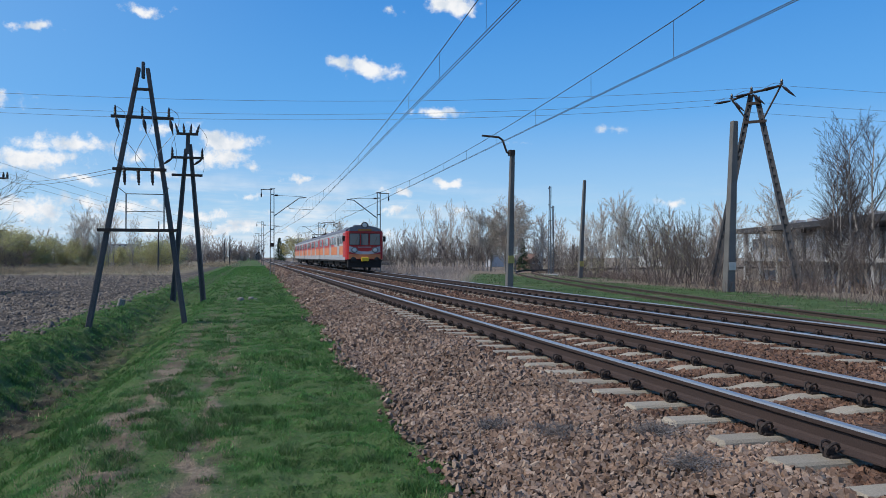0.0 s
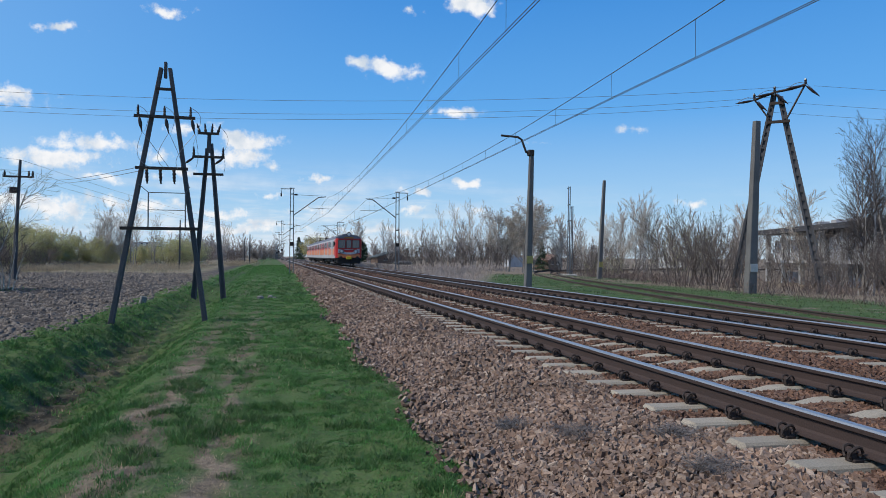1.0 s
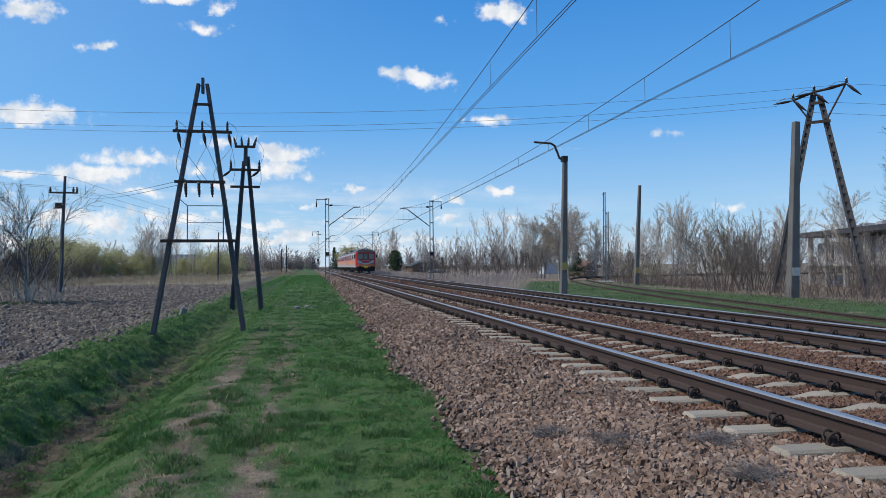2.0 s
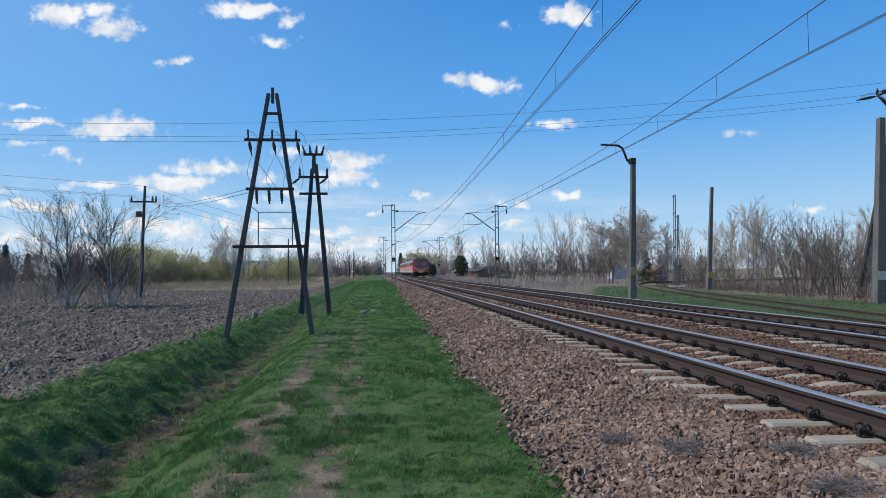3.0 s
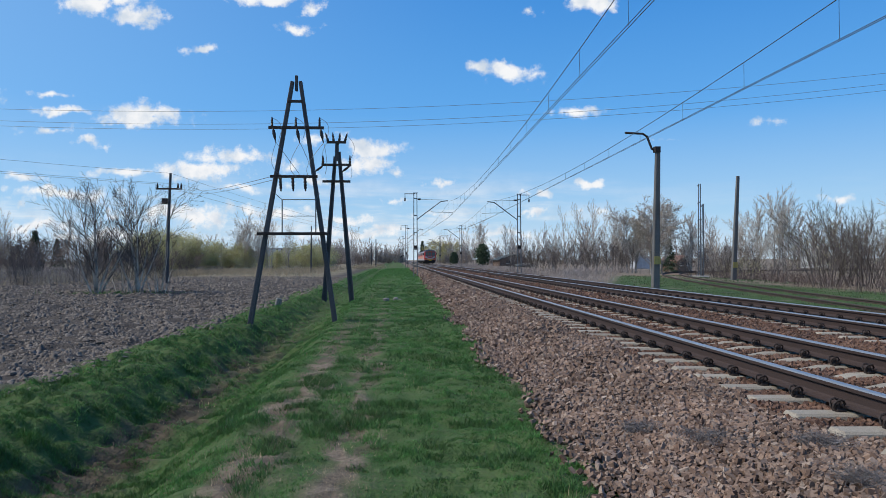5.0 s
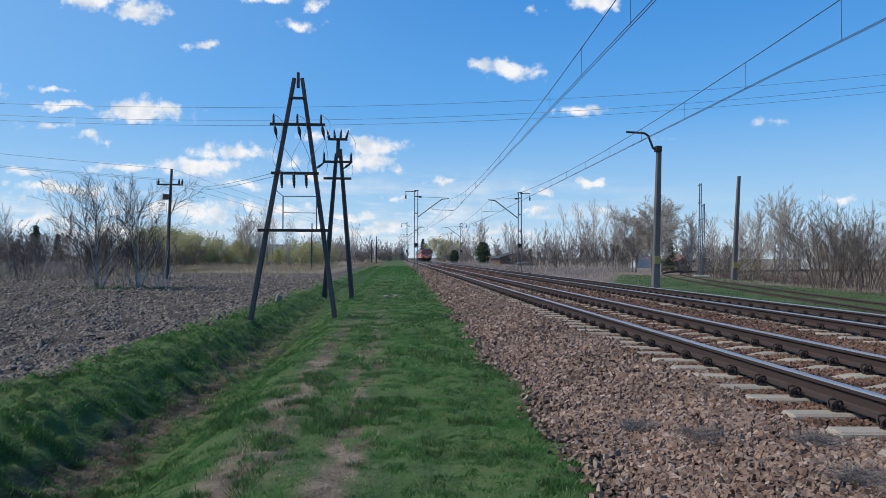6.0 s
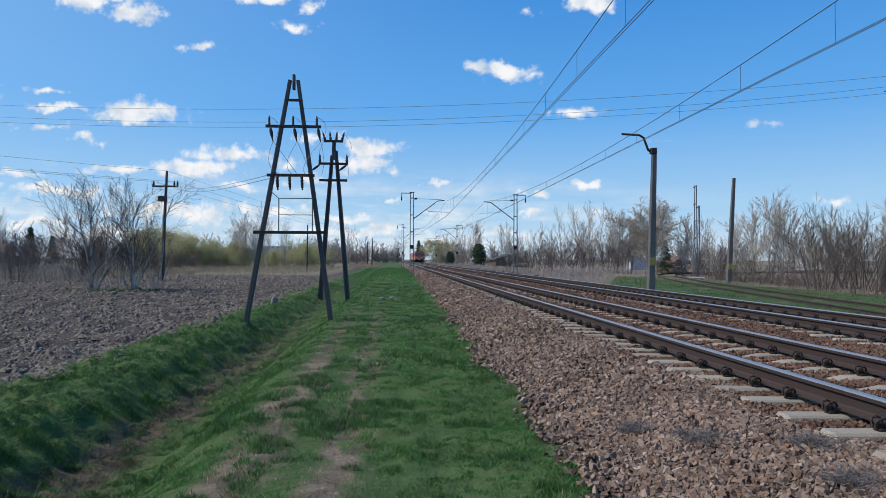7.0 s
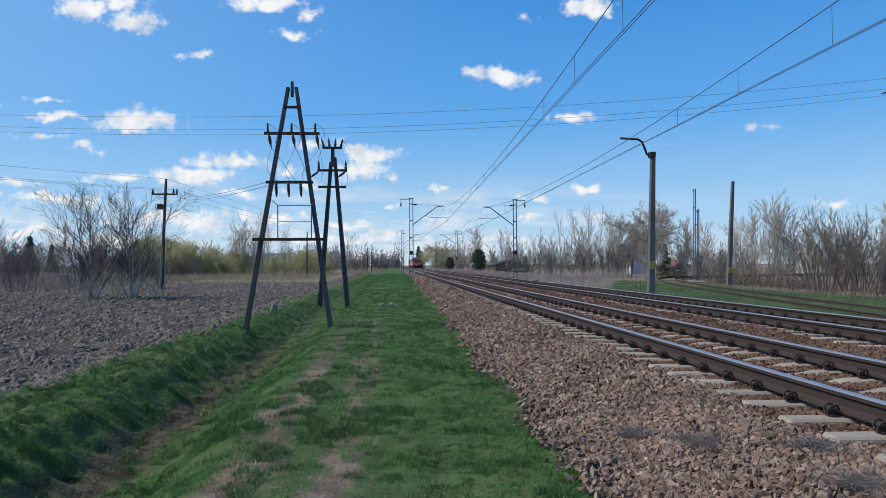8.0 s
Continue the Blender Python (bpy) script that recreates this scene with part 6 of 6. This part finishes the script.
def on_sleeper(x, y):
    hit = np.zeros(len(x), bool)
    for cx, seed in ((TRACK_L, 1), (TRACK_R, 2)):
        k = np.abs((y - PHASE[seed] + 0.3) % 0.6 - 0.3) < 0.125
        hit |= k & (np.abs(x - cx) < 1.32)
    return hit


def stone_field(r, y0, y1, per, s0, s1, x0=1.2, x1=10.6):
    n = int((x1 - x0) * (y1 - y0) * per)
    x, y = r.uniform(x0, x1, n), r.uniform(y0, y1, n)
    edge = 1.33 + 0.012 * np.minimum(y, 60) + 0.18 * np.sin(y * 1.3) * np.sin(y * 0.37 + 1) + r.normal(0, 0.09, n)
    ok = (x > edge) & ~on_sleeper(x, y)
    x, y = x[ok], y[ok]
    s = r.uniform(s0, s1, len(x))
    z = ground_z(x, y) + s * r.uniform(-0.1, 0.75, len(x)) + 0.02
    mid = (np.abs(x - TRACK_L) < 1.2) | (np.abs(x - TRACK_R) < 1.2)
    z = np.where(mid, np.minimum(z, BED_Z - 0.03), z)
    return np.stack([x, y, z], 1), s


def ballast():
    r = np.random.RandomState(4)
    bed = thing("ballast_bed", "bed of angular reddish-brown and grey crushed stones under the tracks", "ballast")
    vs, ts, base = [], [], 0
    for shape, tris, field in (
            (CUBE, CUBE_T, (2.6, 7.0, 1500, 0.013, 0.03, 1.2, 6.0)), (CUBE, CUBE_T, (4.0, 7.0, 700, 0.016, 0.03, 6.0, 8.0)),
            (CUBE, CUBE_T, (7.0, 12.0, 640, 0.019, 0.036)), (CUBE, CUBE_T, (12.0, 22.0, 330, 0.024, 0.044)),
            (CUBE, CUBE_T, (22.0, 48.0, 90, 0.033, 0.06)), (CUBE, CUBE_T, (48.0, 110.0, 16, 0.06, 0.11)), (CUBE, CUBE_T, (-5.0, 2.6, 60, 0.03, 0.05))):
        v, t = chunks(r, *stone_field(r, *field), shape, tris, 0.36)
        vs.append(v), ts.append(t + base)
        base += len(v)
    vs, ts = np.concatenate(vs), np.concatenate(ts)
    inner = vs[ts[:, 0], 0] > 3.3 + 0.25 * np.sin(vs[ts[:, 0], 1] * 1.9)
    for pick, material in ((~inner, STONE), (inner, RUSTSTONE)):
        ob = new("crushed_stone", tri_mesh("crushed_stone", vs, ts[pick], material))
        ob.parent = bed
        tagged(ob, kind="stuff")
    shapes = []
    for k in range(8):
        v, t = chunks(r, np.zeros((1, 3)), np.array([0.029]), ICO, ICO_T, 0.33)
        shapes.append(tri_mesh("stone", v, t, STONE_PIECE))
    for k in range(290):
        x, y = r.uniform(1.4, 3.1), r.uniform(3.6, 7.5)
        ob = new("stone", shapes[k % 8])
        ob.parent = bed
        ob.matrix_basis = pose(x, y, float(ground_z(x, y)) + 0.03, *r.uniform(0, 360, 3)) @ Matrix.Scale(r.uniform(0.7, 1.25), 4)


FIVE = [(math.cos(k * math.tau / 5), math.sin(k * math.tau / 5)) for k in range(5)]
DOME = np.array([(x, y, -0.35) for x, y in FIVE] + [(0.6 * x, 0.6 * y, 0.4) for x, y in FIVE] + [(0.1, 0.0, 0.8)])
DOME_T = np.array([t for k in range(5) for t in ((k, (k + 1) % 5, 5 + k), ((k + 1) % 5, 5 + (k + 1) % 5, 5 + k), (5 + k, 5 + (k + 1) % 5, 10))])


def clods():
    r = np.random.RandomState(6)
    out, tr, base = [], [], 0
    for y0, y1, xl, per, s0, s1 in ((8, 16, -14, 230, 0.018, 0.07), (16, 30, -22, 130, 0.022, 0.085), (30, 56, -30, 30, 0.04, 0.12), (56, 76, -28, 10, 0.06, 0.16)):
        n = int((-4.2 - xl) * (y1 - y0) * per)
        x, y = r.uniform(xl, -4.2, n), r.uniform(y0, y1, n)
        furrow = 0.5 + 0.5 * np.sin((x * 0.9 + y * 0.45) * 5.5 + np.sin(y * 0.6) * 1.5)
        ok = (x < -5.0 + 0.03 * np.minimum(y, 30) + 0.3 * np.sin(y * 0.8) + r.normal(0, 0.12, n)) & (y + 0.25 * x < 68) & (r.random_sample(n) < 0.3 + 0.7 * furrow)
        x, y = x[ok], y[ok]
        n = len(x)
        s = s0 + (s1 - s0) * r.random_sample(n) ** 2.0
        v = DOME[None] * (1 + r.uniform(-0.65, 0.6, (n, 11, 1))) * (s[:, None, None] * np.stack([r.uniform(0.8, 1.6, n), r.uniform(0.7, 1.1, n), r.uniform(0.4, 1.05, n)], 1)[:, None, :])
        a = r.uniform(0, math.tau, n)[:, None]
        v = np.stack([v[..., 0] * np.cos(a) - v[..., 1] * np.sin(a), v[..., 0] * np.sin(a) + v[..., 1] * np.cos(a), v[..., 2]], -1)
        v = v + np.stack([x, y, ground_z(x, y)], 1)[:, None, :]
        out.append(v.reshape(-1, 3)), tr.append((DOME_T[None] + 11 * np.arange(n)[:, None, None]).reshape(-1, 3) + base)
        base += 11 * n
    me = tri_mesh("soil_clods", np.concatenate(out), np.concatenate(tr), CLOD)
    me.polygons.foreach_set("use_smooth", [True] * len(me.polygons))
    tagged(new("soil_clods", me), "rough grey-brown clods of the ploughed field", "soil", kind="stuff")


def blades(name, label, r, patches, material):
    out, n_all = [], 0
    for y0, y1, x0, x1, per, h0, h1, wid, keep in patches:
        n = int((x1 - x0) * (y1 - y0) * per)
        x, y = r.uniform(x0, x1, n), r.uniform(y0, y1, n)
        ok = r.random_sample(n) < keep(x, y)
        x, y = x[ok], y[ok]
        n = len(x)
        tuft = 0.55 * vnoise(x, y, 3.7, 7) + 0.45 * vnoise(x, y, 9.0, 8)
        h = (h0 + (h1 - h0) * r.random_sample(n)) * (0.3 + 1.7 * tuft * tuft)
        z = ground_z(x, y) - 0.01
        a = r.uniform(0, math.tau, n)
        lx, ly = r.normal(0, 0.5, n) * h, r.normal(0, 0.5, n) * h
        w = wid * r.uniform(0.6, 1.3, n)
        p = np.stack([np.stack([x - np.cos(a) * w, y - np.sin(a) * w, z], 1), np.stack([x + np.cos(a) * w, y + np.sin(a) * w, z], 1), np.stack([x + lx, y + ly, z + h], 1)], 1)
        out.append(p.reshape(-1, 3))
        n_all += n
    v = np.concatenate(out)
    return tagged(new(name, tri_mesh(name, v, np.arange(3 * n_all).reshape(-1, 3), material)), label, "grass", kind="stuff")


def green_cover(x, y):
    """How thickly the grass stands: thin on the worn tracks and the ditch floor."""
    k = np.ones_like(x)
    patch = bump01(vnoise(x, y * 0.5, 1.6, 9) * 0.6 + vnoise(x, y, 4.5, 10) * 0.4, 0.25, 0.7)
    k -= 0.55 * bump01(vnoise(x, y, 3.0, 11) * 0.6 + vnoise(x, y, 8.0, 12) * 0.4, 0.5, 0.75)
    trod = 1 - 0.8 * bump01(y, 9, 24)
    k -= 0.95 * trod * np.exp(-((x + 0.45) / 0.2) ** 2) * (0.35 + 0.65 * patch)
    k -= trod * np.exp(-((x + 1.15) / 0.22) ** 2) * (0.5 + 0.5 * patch)
    k -= 0.95 * np.exp(-((x + 2.95) / 0.32) ** 2) * (0.5 + 0.5 * patch)
    edge = 1.36 + 0.012 * np.minimum(y, 60) + 0.18 * np.sin(y * 1.3) * np.sin(y * 0.37 + 1)
    k *= (x < edge) * (x > -5.15 + 0.035 * np.minimum(y, 30) + 0.25 * np.sin(y * 0.8))
    return np.clip(k, 0, 1)


def bank_cover(x, y):
    """Long tufts on the far bank of the ditch, and a few on the path."""
    tuft = 0.6 * vnoise(x, y, 2.8, 13) + 0.4 * vnoise(x, y, 7.0, 14)
    lim = np.where(x < -3.0, 0.54, np.where(x < -2.3, 0.72, np.where(x > 0.5, 0.55, 0.62)))
    return (tuft > lim) * (x > -5.0 + 0.035 * np.minimum(y, 30)) * (x < 1.45)


def tussocks():
    r = np.random.RandomState(18)
    blades("grass_tufts", "long dark green grass tufts on the ditch bank", r, (
        (3.6, 10, -5, 1.45, 5200, 0.03, 0.085, 0.0042, bank_cover), (10, 20, -5, 1.45, 1500, 0.035, 0.10, 0.0075, bank_cover), (20, 45, -4.5, 1.45, 260, 0.045, 0.12, 0.015, bank_cover)), TUFT)


def verge_cover(x, y):
    return np.clip(0.2 + vnoise(x, y, 0.7, 15), 0, 1) * (y < 2.9 * x + 4)


def dry_cover(x, y):
    return 0.35 * (1 - green_cover(x, y)) * ((x > -3.2) & (x < 1.3))


def birch_cover(x, y):
    return np.exp(-((x + 13.8) / 2.2) ** 2 - ((y - 36.2) / 0.9) ** 2) * bump01(vnoise(x, y, 1.5, 16), 0.3, 0.6)


rg = np.random.RandomState(8)
blades("weeds", "green weeds round the birches in the field", rg, ((34, 38.5, -18, -10, 260, 0.05, 0.22, 0.014, birch_cover),), TUFT)
blades("grass", "short green spring grass on the path and ditch banks", rg, (
    (-4.0, 3.6, -5, 1.7, 900, 0.02, 0.06, 0.008, green_cover),
    (3.6, 8, -5, 1.7, 9500, 0.014, 0.045, 0.0033, green_cover), (8, 15, -5.2, 1.8, 3800, 0.017, 0.05, 0.005, green_cover),
    (15, 30, -5, 2.0, 900, 0.02, 0.065, 0.009, green_cover), (30, 62, -4.5, 2.3, 150, 0.03, 0.08, 0.018, green_cover), (62, 130, -4.2, 2.3, 70, 0.04, 0.11, 0.035, green_cover)), GRASS)
blades("verge_grass", "thin green grass between the tracks and the bushes", rg, (
    (14, 40, 11.2, 21, 190, 0.03, 0.08, 0.011, verge_cover), (40, 62, 11.5, 25, 60, 0.04, 0.10, 0.02, verge_cover)), VERGE)
blades("dry_grass", "flattened straw on the worn path and ditch floor", rg, (
    (3.6, 9, -3.2, 1.3, 1800, 0.02, 0.06, 0.003, dry_cover), (9, 20, -3.2, 1.3, 500, 0.02, 0.07, 0.006, dry_cover)), DRYGRASS)
tussocks()
clods()
ballast()


# ---- what moves ----
def motions():
    walk(train, [(t, pose(TRACK_R - 0.02, 54.3 + 25.2 * t - 0.15 * t * t, RAIL_Z)) for t in (0.0, 1.0, 2.0, 3.0, 4.0, 5.0, 6.0, 7.0, 8.0)])


motions()
